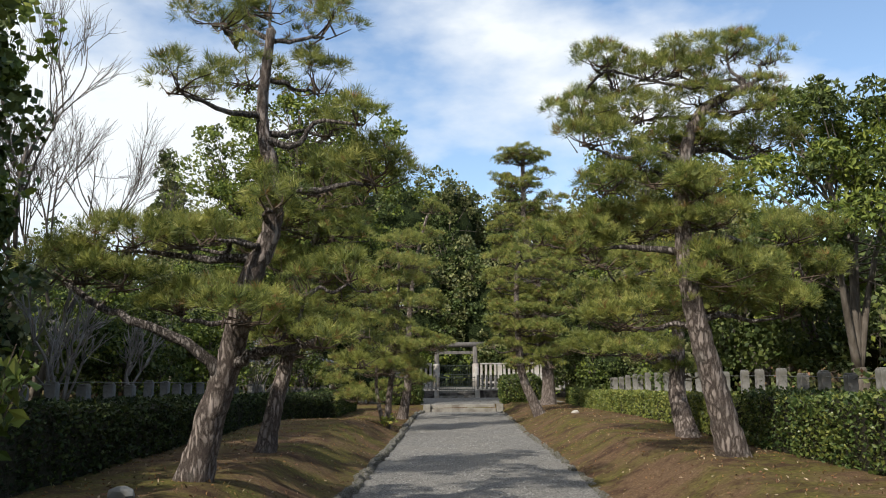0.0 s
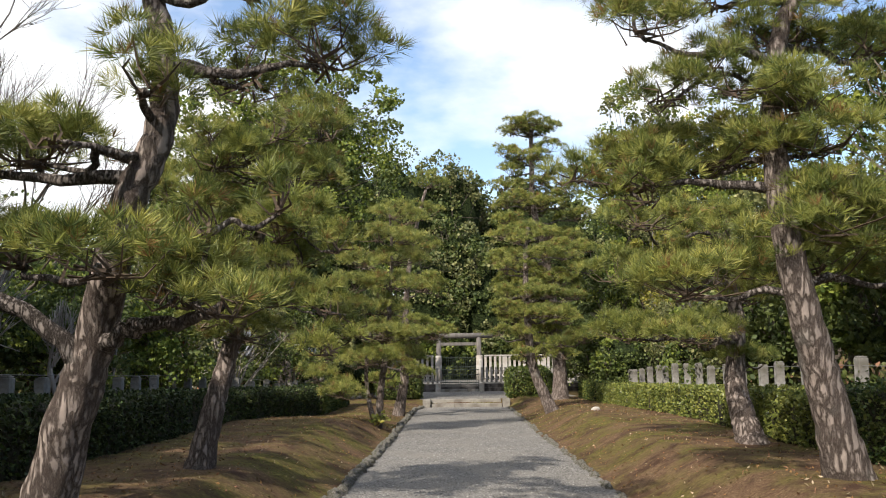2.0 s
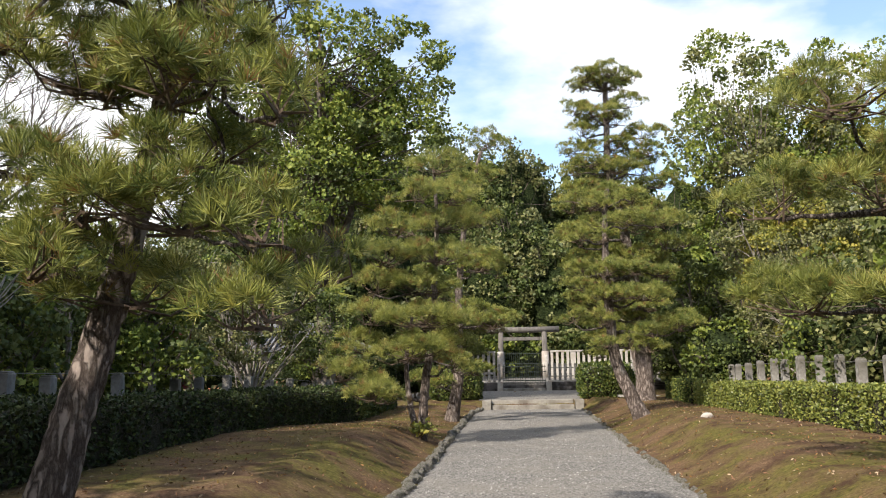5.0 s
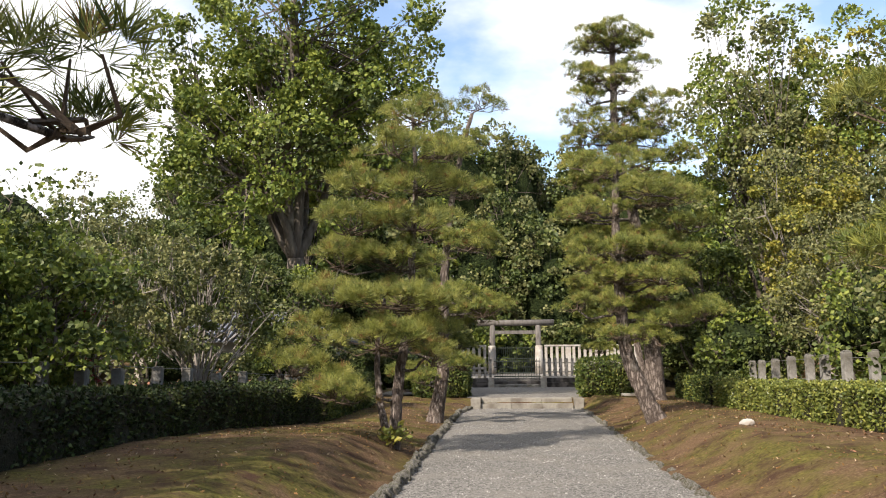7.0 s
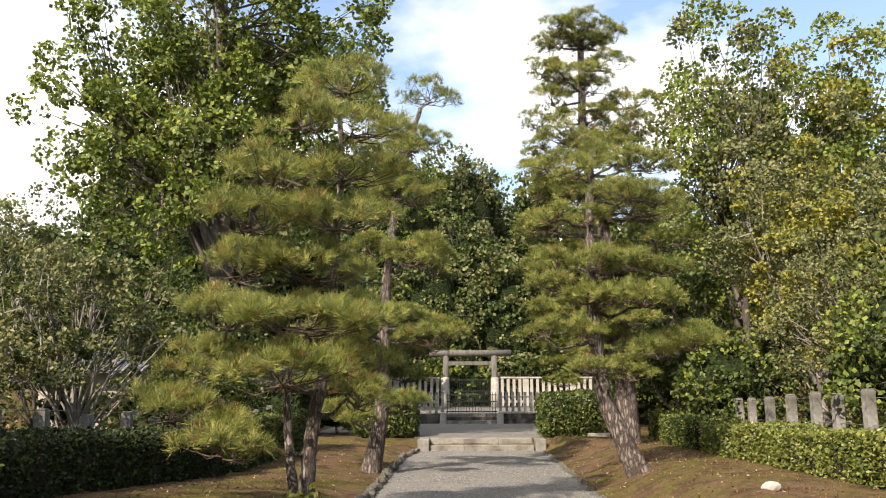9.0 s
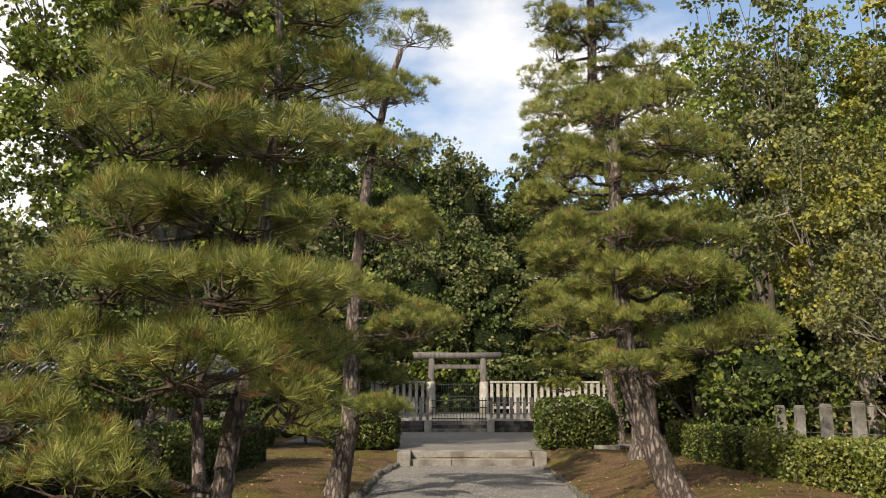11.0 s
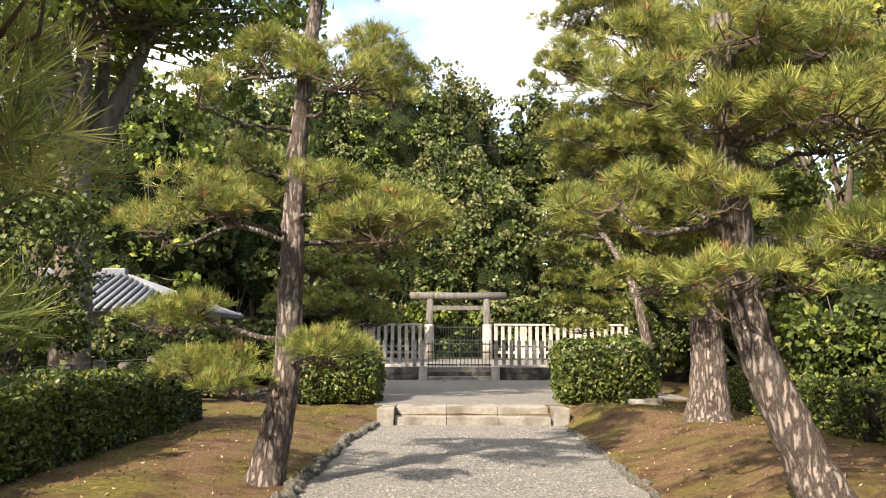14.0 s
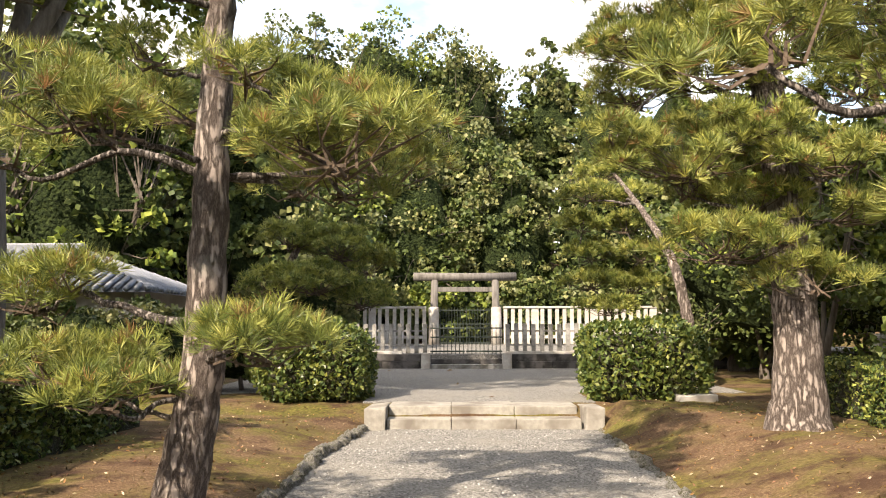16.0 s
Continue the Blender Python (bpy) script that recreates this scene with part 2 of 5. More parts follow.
def ground_material():
    """Brown needle litter with moss in patches and fine relief."""
    m = material("mossy_litter", [(0.070, 0.037, 0.020), (0.128, 0.079, 0.046), (0.225, 0.156, 0.094)], scale=34, bump=0.8, bump_scale=60, dist=0.025, rough=0.95, spec=0.1)
    n, l = m.node_tree.nodes, m.node_tree.links
    b = n["Principled BSDF"]
    src = b.inputs["Base Color"].links[0].from_socket
    co = n.new("ShaderNodeTexCoord")
    a = n.new("ShaderNodeTexNoise")
    a.inputs["Scale"].default_value, a.inputs["Detail"].default_value, a.inputs["Roughness"].default_value = 0.75, 9, 0.68
    l.new(co.outputs["Object"], a.inputs["Vector"])
    ra = n.new("ShaderNodeValToRGB")
    ra.color_ramp.elements[0].position, ra.color_ramp.elements[1].position = 0.42, 0.58
    l.new(a.outputs["Fac"], ra.inputs[0])
    c = n.new("ShaderNodeTexNoise")
    c.inputs["Scale"].default_value, c.inputs["Detail"].default_value = 22, 5
    l.new(co.outputs["Object"], c.inputs["Vector"])
    rc = n.new("ShaderNodeValToRGB")
    rc.color_ramp.elements[0].position, rc.color_ramp.elements[1].position = 0.3, 0.7
    rc.color_ramp.elements[0].color, rc.color_ramp.elements[1].color = (0.048, 0.046, 0.012, 1), (0.155, 0.132, 0.037, 1)
    l.new(c.outputs["Fac"], rc.inputs[0])
    mx = n.new("ShaderNodeMix")
    mx.data_type = "RGBA"
    l.new(ra.outputs[0], mx.inputs[0])
    l.new(src, mx.inputs[6])
    l.new(rc.outputs[0], mx.inputs[7])
    s = n.new("ShaderNodeTexNoise")
    s.inputs["Scale"].default_value, s.inputs["Detail"].default_value, s.inputs["Roughness"].default_value = 2.1, 10, 0.72
    l.new(co.outputs["Object"], s.inputs["Vector"])
    rs = n.new("ShaderNodeValToRGB")
    rs.color_ramp.elements[0].position, rs.color_ramp.elements[1].position = 0.47, 0.63
    l.new(s.outputs["Fac"], rs.inputs[0])
    m2 = n.new("ShaderNodeMix")
    m2.data_type = "RGBA"
    l.new(rs.outputs[0], m2.inputs[0])
    l.new(mx.outputs[2], m2.inputs[6])
    m2.inputs[7].default_value = (0.060, 0.034, 0.022, 1)
    l.new(m2.outputs[2], b.inputs["Base Color"])
    return m


def gravel_material():
    """Fine grey gravel: small cells of varied grey, paler trodden sand in patches."""
    m = bpy.data.materials.new("grey_gravel")
    m.use_nodes = True
    n, l = m.node_tree.nodes, m.node_tree.links
    b = n["Principled BSDF"]
    b.inputs["Roughness"].default_value = 0.9
    b.inputs["Specular IOR Level"].default_value = 0.2
    co = n.new("ShaderNodeTexCoord")
    v = n.new("ShaderNodeTexVoronoi")
    v.inputs["Scale"].default_value = 48
    l.new(co.outputs["Object"], v.inputs["Vector"])
    bw = n.new("ShaderNodeRGBToBW")
    l.new(v.outputs["Color"], bw.inputs[0])
    r = n.new("ShaderNodeValToRGB")
    r.color_ramp.elements[0].color, r.color_ramp.elements[1].color = (0.080, 0.075, 0.069, 1), (0.262, 0.248, 0.229, 1)
    r.color_ramp.elements[0].position, r.color_ramp.elements[1].position = 0.2, 0.85
    l.new(bw.outputs[0], r.inputs[0])
    t = n.new("ShaderNodeTexNoise")
    t.inputs["Scale"].default_value, t.inputs["Detail"].default_value = 0.9, 6
    l.new(co.outputs["Object"], t.inputs["Vector"])
    rt = n.new("ShaderNodeValToRGB")
    rt.color_ramp.elements[0].position, rt.color_ramp.elements[1].position = 0.45, 0.66
    l.new(t.outputs["Fac"], rt.inputs[0])
    fa = n.new("ShaderNodeMath")
    fa.operation = "MULTIPLY"
    fa.inputs[1].default_value = 0.55
    l.new(rt.outputs[0], fa.inputs[0])
    mx = n.new("ShaderNodeMix")
    mx.data_type = "RGBA"
    l.new(fa.outputs[0], mx.inputs[0])
    l.new(r.outputs[0], mx.inputs[6])
    mx.inputs[7].default_value = (0.205, 0.188, 0.163, 1)
    l.new(mx.outputs[2], b.inputs["Base Color"])
    bp = n.new("ShaderNodeBump")
    bp.invert = True
    bp.inputs["Strength"].default_value = 0.8
    bp.inputs["Distance"].default_value = 0.012
    l.new(v.outputs["Distance"], bp.inputs["Height"])
    l.new(bp.outputs[0], b.inputs["Normal"])
    return m


M_GROUND = ground_material()
M_GRAVEL = gravel_material()


# ---- mesh helpers ----
def np_mesh(name, verts, tris, mats, index=None, smooth=False):
    """A mesh from arrays of corners and triangles."""
    verts, tris = np.asarray(verts, np.float32).reshape(-1, 3), np.asarray(tris, np.int32).reshape(-1, 3)
    me = bpy.data.meshes.new(name)
    me.vertices.add(len(verts))
    me.vertices.foreach_set("co", verts.ravel())
    me.loops.add(tris.size)
    me.loops.foreach_set("vertex_index", tris.ravel())
    me.polygons.add(len(tris))
    me.polygons.foreach_set("loop_start", np.arange(0, tris.size, 3, dtype=np.int32))
    if index is not None:
        me.polygons.foreach_set("material_index", np.asarray(index, np.int32))
    me.polygons.foreach_set("use_smooth", np.full(len(tris), smooth))
    for m in mats if isinstance(mats, (list, tuple)) else [mats]:
        me.materials.append(m)
    me.update(calc_edges=True)
    return me


def child(name, me, parent, label=""):
    ob = new(name, me)
    ob.parent = parent
    return tagged(ob, label) if label else ob


def part(name, bm, mat, parent, label="", smooth=False):
    me = bpy.data.meshes.new(name)
    bm.to_mesh(me)
    bm.free()
    me.materials.append(mat)
    if smooth:
        for p in me.polygons:
            p.use_smooth = True
    return child(name, me, parent, label)


def thing(name, at, label, category, group="", kind=""):
    ob = tagged(new(name), label, category, group, kind)
    ob.location = at
    ob.empty_display_size = 0.1
    return ob


def box(bm, x0, x1, y0, y1, z0, z1, bevel=0.0, rng=None, wob=0.0):
    """A bevelled block, its corners shifted a little by wob."""
    geo = bmesh.ops.create_cube(bm, size=1.0)["verts"]
    for v in geo:
        v.co = Vector((x0 if v.co.x < 0 else x1, y0 if v.co.y < 0 else y1, z0 if v.co.z < 0 else z1))
        if wob:
            v.co += Vector([rng.uniform(-wob, wob) for _ in range(3)])
    if bevel:
        bmesh.ops.bevel(bm, geom=list({e for v in geo for e in v.link_edges}), offset=bevel, segments=2, affect="EDGES", profile=0.6)
    return bm


def tube(points, radii, sides=6, lumps=0.0, rng=None):
    """Corners and triangles of a tapered tube along points."""
    p = np.asarray(points, float)
    d = np.gradient(p, axis=0)
    d /= np.linalg.norm(d, axis=1, keepdims=True) + 1e-9
    ref = np.where(np.abs(d[:, 2:3]) > 0.9, [[1.0, 0, 0]], [[0, 0, 1.0]])
    u = np.cross(d, ref)
    u /= np.linalg.norm(u, axis=1, keepdims=True) + 1e-9
    for k in range(1, len(u)):
        u[k] = u[k - 1] - d[k] * np.dot(u[k - 1], d[k])
        u[k] /= np.linalg.norm(u[k]) + 1e-9
    w = np.cross(d, u)
    a = np.arange(sides) * 2 * np.pi / sides
    r = np.asarray(radii, float)[:, None] * np.ones(sides)
    if lumps:
        r = r * (1 + rng.uniform(-lumps, lumps, r.shape))
    v = p[:, None] + r[..., None] * (np.cos(a)[None, :, None] * u[:, None] + np.sin(a)[None, :, None] * w[:, None])
    k, s = len(p), sides
    i, j = np.meshgrid(np.arange(k - 1), np.arange(s), indexing="ij")
    q = np.stack([i * s + j, i * s + (j + 1) % s, (i + 1) * s + (j + 1) % s, (i + 1) * s + j], -1).reshape(-1, 4)
    tri = np.concatenate([q[:, :3], q[:, [0, 2, 3]]])
    cap = np.array([[(k - 1) * s, (k - 1) * s + c, (k - 1) * s + c + 1] for c in range(1, s - 1)] + [[0, c + 1, c] for c in range(1, s - 1)])
    return v.reshape(-1, 3), np.concatenate([tri, cap])


def joined(pieces):
    vs, ts, o = [], [], 0
    for v, t in pieces:
        vs.append(v)
        ts.append(np.asarray(t) + o)
        o += len(v)
    return np.concatenate(vs), np.concatenate(ts)


def smooth_line(points, n, rng=None, wob=0.0):
    """n points along a rounded line through the given ones."""
    p = np.asarray(points, float)
    t = np.linspace(0, len(p) - 1, n)
    q = np.concatenate([[2 * p[0] - p[1]], p, [2 * p[-1] - p[-2]]])
    i = np.minimum(t.astype(int), len(p) - 2)
    f = (t - i)[:, None]
    a, b, c, d = q[i], q[i + 1], q[i + 2], q[i + 3]
    out = 0.5 * (2 * b + (c - a) * f + (2 * a - 5 * b + 4 * c - d) * f**2 + (3 * b - a - 3 * c + d) * f**3)
    if wob:
        out[1:-1] += rng.normal(0, wob, (n - 2, 3))
    return out


def unit(v):
    return v / (np.linalg.norm(v, axis=-1, keepdims=True) + 1e-9)


# ---- terrain ----
def edge_left(y):
    return np.interp(y, [-5, 10, 20, 31, 34, 36.2], [-1.30, -1.20, -1.04, -1.03, -0.96, -0.72])


def edge_right(y):
    return np.interp(y, [-5, 10, 15, 22, 31, 36.2], [1.85, 1.93, 2.06, 2.14, 2.36, 2.46])


def hedge_left(y):
    return np.interp(y, [-6, 9, 14, 18, 22, 27, 33], [-3.6, -3.75, -4.0, -4.2, -4.2, -3.55, -3.45])


def hedge_right(y):
    return np.interp(y, [-6, 8, 17, 24, 31, 36], [4.1, 4.15, 4.65, 4.7, 4.78, 5.2])


def height(x, y):
    """Ground level: the path at nought, mounded banks beside it, the upper terrace behind the steps."""
    x, y = np.asarray(x, float), np.asarray(y, float)
    dl, dr = edge_left(y) - x, x - edge_right(y)
    d = np.maximum(dl, dr)
    lump = 0.022 * np.sin(0.9 * x + 0.5 * y) + 0.007 * np.sin(2.3 * y - 0.8 * x + 1) + 0.007 * np.sin(3.7 * x + 2.1 * y)
    rise = np.clip(d / np.interp(y, [22, 28, 33.5, 36.0], [1.15, 1.5, 1.6, 0.45]), 0, 1)
    rise = rise * rise * (3 - 2 * rise)
    tall = np.where(dl > dr, np.interp(y, [20, 28], [0.44, 0.16]), np.interp(y, [26, 33], [0.45, 0.32]))
    bank = np.where(d > 0, 0.03 + rise * (tall + lump), -0.05)
    terrace = 0.285
    f = np.clip((y - 36.25) / 0.25, 0, 1)
    flat = np.clip((y - 36.5) / 0.5, 0, 1)
    near = np.where((dl < 0.0) & (dr < 0.0), f, flat)
    z = bank * (1 - near) + terrace * near
    side = np.clip((np.abs(x - 1) - 15) / 16, 0, 1)
    back = np.clip((y - 66) / 16, 0, 1)
    rear = np.clip((-y - 8) / 20, 0, 1)
    return z + 3.5 * side * side * (3 - 2 * side) + 6 * back * back * (3 - 2 * back) + 1.5 * rear


def build_ground():
    def steps(*spans):
        return np.unique(np.concatenate([np.linspace(a, b, n) for a, b, n in spans]).round(3))
    xs = steps((-1200, -60, 8), (-60, -9, 22), (-9, 9, 101), (9, 60, 22), (60, 1200, 8))
    ys = steps((-900, -30, 6), (-30, -4, 14), (-4, 40, 177), (40, 80, 30), (80, 1500, 12))
    gx, gy = np.meshgrid(xs, ys, indexing="ij")
    gz = height(gx, gy)
    rng = np.random.default_rng(5)
    gz = gz + rng.normal(0, 0.008, gz.shape) * (np.abs(gx) < 9)
    v = np.stack([gx, gy, gz], -1).reshape(-1, 3)
    n = len(ys)
    i, j = np.meshgrid(np.arange(len(xs) - 1), np.arange(n - 1), indexing="ij")
    a = (i * n + j).ravel()
    t = np.concatenate([np.stack([a, a + n, a + n + 1], -1), np.stack([a, a + n + 1, a + 1], -1)])
    tagged(new("ground", np_mesh("ground", v, t, M_GROUND, smooth=True)), "brown needle litter and moss over low banks", "ground", kind="structure")
    # the gravel walk and the upper court
    ys = np.arange(-5, 36.3, 0.25)
    cols = np.linspace(0, 1, 15)
    gy, gc = np.meshgrid(ys, cols, indexing="ij")
    gx = edge_left(gy) - 0.06 + (edge_right(gy) - edge_left(gy) + 0.12) * gc
    gz = 0.012 + 0.03 * (1 - (2 * gc - 1) ** 2) * (gy < 34) + rng.normal(0, 0.003, gx.shape)
    v = np.stack([gx, gy, gz], -1).reshape(-1, 3)
    n = len(cols)
    i, j = np.meshgrid(np.arange(len(ys) - 1), np.arange(n - 1), indexing="ij")
    a = (i * n + j).ravel()
    t = np.concatenate([np.stack([a, a + 1, a + n + 1], -1), np.stack([a, a + n + 1, a + n], -1)])
    tagged(new("gravel_path", np_mesh("gravel_path", v, t, M_GRAVEL, smooth=True)), "grey gravel walk between rough stone kerbs", "path", kind="structure")
    bm = bmesh.new()
    box(bm, -0.95, 2.62, 37.05, 39.0, 0.2, 0.302)
    box(bm, -4.2, 5.6, 39.0, 48.3, 0.2, 0.302)
    ob = part("gravel_court", bm, M_GRAVEL, None)
    tagged(ob, "grey gravel court above the two steps", "court", kind="structure")


build_ground()


# ---- pines ----
def tufts(rng, at, way, needles, length, width):
    """Needle brushes: each one a fan of thin blades that spring from one shoot."""
    n = len(at)
    d = unit(way[:, None] * 0.85 + unit(rng.normal(size=(n, needles, 3))) * 0.75)
    long = length * rng.uniform(0.75, 1.15, (n, needles, 1))
    side = unit(np.cross(d, rng.normal(size=(n, needles, 3)))) * width * 2
    root = at[:, None]
    v = np.concatenate([root, root + d * long * 0.35 + side, root + d * long], 1)
    o = (np.arange(n) * (2 * needles + 1))[:, None]
    k = np.arange(needles)[None]
    return v.reshape(-1, 3), np.stack([o + 0 * k, o + 1 + k, o + 1 + needles + k], -1).reshape(-1, 3)


def pine_pad(rng, parent, c, r, h, root, density, needle, brown, yellow):
    """One cloud of foliage: twigs from the limb's end to small clumps, each clump a dome of needle brushes."""
    count = max(7, int(24 * r * r + 6))
    ang = rng.uniform(0, 2 * np.pi, count)
    rad = np.sqrt(rng.uniform(0.0, 1, count))
    centres = c + np.stack([np.cos(ang) * rad * r, np.sin(ang) * rad * r, h * (0.95 * (1 - rad**2) - 0.35 + rng.uniform(-0.32, 0.28, count))], -1)
    per = max(5, int(density * r * r / count))
    out = unit(rng.normal(size=(count, per, 3)) * (1, 1, 0.75) + (0, 0, 0.6))
    out[..., 2] = np.where(out[..., 2] < -0.2, -out[..., 2], out[..., 2])
    spread = rng.uniform(0.5, 1.0, (count, per, 1)) * np.minimum(0.2, 0.42 * r)
    at = (centres[:, None] + out * spread * (1, 1, 0.8)).reshape(-1, 3)
    way = unit(out + (0, 0, 0.55)).reshape(-1, 3)
    v, t = tufts(rng, at, way, *needle)
    k = rng.choice(3, len(at), p=[1 - yellow - brown, yellow, brown])
    child("needle_pad", np_mesh("needle_pad", v, t, [M_NEEDLE, M_NEEDLE_Y, M_NEEDLE_B], np.repeat(k, needle[0])), parent)
    pieces = []
    for q in centres:
        mid = root + (q - root) * 0.5 + rng.normal(0, 0.04, 3) + (0, 0, -0.03)
        pieces.append(tube([root + rng.normal(0, 0.16 * r, 3) * (1, 1, 0.3), mid, q], [0.012, 0.008, 0.004], 3))
    child("twig_spray", np_mesh("twig_spray", *joined(pieces), M_TWIG), parent)


def pine(trunk, girth, pads, label, seed, density=1150, needle=(16, 0.12, 0.0042), brown=0.05, low=0.75, second=None, limb_size=1.0, fill=0, yellow=0.2, plump=1.0, tiers=(), boughs=()):
    """trunk: points from the foot up. pads and tiers: rows of x, y, z, half width and half height; a tier is a ring of pads. boughs: lines of stout limbs."""
    rng = np.random.default_rng(seed)
    trunk = np.array(trunk, float)
    foot = trunk[0].copy()
    foot[2] = height(foot[0], foot[1])
    tree = thing("pine_tree", foot, label, "pine tree", "pines along the walk")
    local = trunk - foot
    local[0] = (0, 0, -0.12)
    n = 64
    line = smooth_line(local, n, rng, 0.006)
    t = np.linspace(0, 1, n)
    radii = girth * (1 - 0.72 * t) * (1 + 0.45 * np.exp(-t * 22))
    v, tr = tube(line, radii, 24, 0.035, rng)
    child("trunk", np_mesh("trunk", v, tr, M_BARK, smooth=True), tree)
    if second:
        extra = smooth_line(np.array(second) - foot, 16, rng, 0.006)
        child("trunk", np_mesh("trunk", *tube(extra, np.linspace(girth * 0.75, girth * 0.3, 16), 10, 0.05, rng), M_BARK, smooth=True), tree)
    pads = list(pads)
    for x, y, z, w, h in tiers:
        ring = max(3, round(4.4 * w))
        turn = rng.uniform(0, 6.28)
        for k in range(ring):
            a = turn + 2 * np.pi * (k + rng.uniform(-0.18, 0.18)) / ring
            far = w * rng.uniform(0.48, 0.62)
            pads.append((x + far * np.cos(a), y + far * np.sin(a), z + rng.normal(0, 0.05), w * rng.uniform(0.40, 0.50), h))
    for points in boughs:
        bough = smooth_line(np.array(points) - foot, 18, rng, 0.012)
        child("limb", np_mesh("limb", *tube(bough, np.linspace(0.062, 0.028, 18), 10, 0.12, rng), M_LIMB, smooth=True), tree)
    for k in range(fill):
        x, y, z, r, h = pads[rng.integers(len(pads))]
        pads.append((x + rng.normal(0, 0.2), y + rng.normal(0, 0.25), z + rng.normal(0.02, 0.12), r * 0.75, h))
    ends = []
    for x, y, z, r, h in pads:
        r, h = r * plump, h * plump
        c = np.array((x, y, z)) - foot
        root = c + (0, 0, -0.6 * h)
        # limbs leave the trunk a little above or below their pad
        k = int(np.argmin(np.abs(line[:, 2] - (c[2] - 0.10 - low * 0.12 * np.hypot(*(c - line[n // 2])[:2])))))
        k = min(max(k, 8), n - 2)
        a, stout = line[k], radii[k]
        span = np.linalg.norm(root - a)
        # a small pad near an earlier one shares its limb
        gaps = [np.linalg.norm(root - q) for q in ends]
        if gaps and min(gaps) < 0.6 * span:
            a, stout = ends[int(np.argmin(gaps))], 0.035
            span = min(gaps)
        ends.append(root)
        if span > 0.12:
            mid1 = a + (root - a) * 0.35 + rng.normal(0, 0.07 * span, 3)
            mid2 = a + (root - a) * 0.7 + rng.normal(0, 0.07 * span, 3)
            limb = smooth_line([a, mid1, mid2, root], 12, rng, 0.008)
            r0 = limb_size * min(stout * 0.6, 0.020 + 0.024 * span)
            v, tr = tube(limb, np.linspace(r0, min(r0, 0.013), 12), 8, 0.12, rng)
            child("limb", np_mesh("limb", v, tr, M_LIMB, smooth=True), tree)
        pine_pad(rng, tree, c, r, h, root, density, needle, brown, yellow)
    return tree


NEAR = (17, 0.125, 0.0027)
FAR = (12, 0.15, 0.008)
pine([(-2.52, 8.55, 0.4), (-2.3, 8.4, 1.12), (-2.12, 8.3, 1.64), (-1.90, 8.1, 2.4), (-1.67, 8.05, 2.94), (-1.71, 8.1, 3.56), (-1.81, 8.1, 4.08), (-1.72, 8.0, 4.95)], 0.158, [
    (-2.31, 8.34, 5.28, 0.39, 0.25), (-1.76, 8.13, 5.29, 0.33, 0.22), (-1.23, 8.25, 5.11, 0.33, 0.23), (-2.44, 7.51, 4.29, 0.36, 0.25), (-1.98, 8.16, 4.59, 0.33, 0.3),
    (-1.36, 8.58, 4.65, 0.36, 0.26), (-0.86, 7.91, 4.03, 0.27, 0.17), (-1.59, 7.54, 3.13, 0.36, 0.21), (-1.28, 8.55, 3.53, 0.42, 0.28), (-0.69, 8.21, 3.56, 0.42, 0.28),
    (-2.08, 7.64, 2.84, 0.31, 0.15), (-3.08, 8.21, 2.86, 0.5, 0.18), (-2.55, 8.3, 2.9, 0.4, 0.17), (-3.72, 8.4, 2.6, 0.55, 0.24), (-3.2, 8.2, 2.45, 0.42, 0.17), (-1.85, 7.65, 2.1, 0.47, 0.19), (-2.66, 8.43, 2.23, 0.34, 0.17),
    (-1.49, 8.24, 2.09, 0.31, 0.18), (-1.2, 7.75, 1.84, 0.26, 0.13)],
    "large black pine leaning over the walk, layered needle clouds", 11, needle=NEAR, fill=12, plump=1.05, boughs=([(-2.16, 8.3, 1.5), (-2.45, 8.2, 1.78), (-2.9, 8.1, 2.0), (-3.2, 8.1, 2.12), (-3.7, 8.2, 2.42)], [(-2.1, 8.3, 1.6), (-1.8, 8.1, 1.72), (-1.5, 8.1, 1.75), (-1.22, 7.85, 1.82)]))
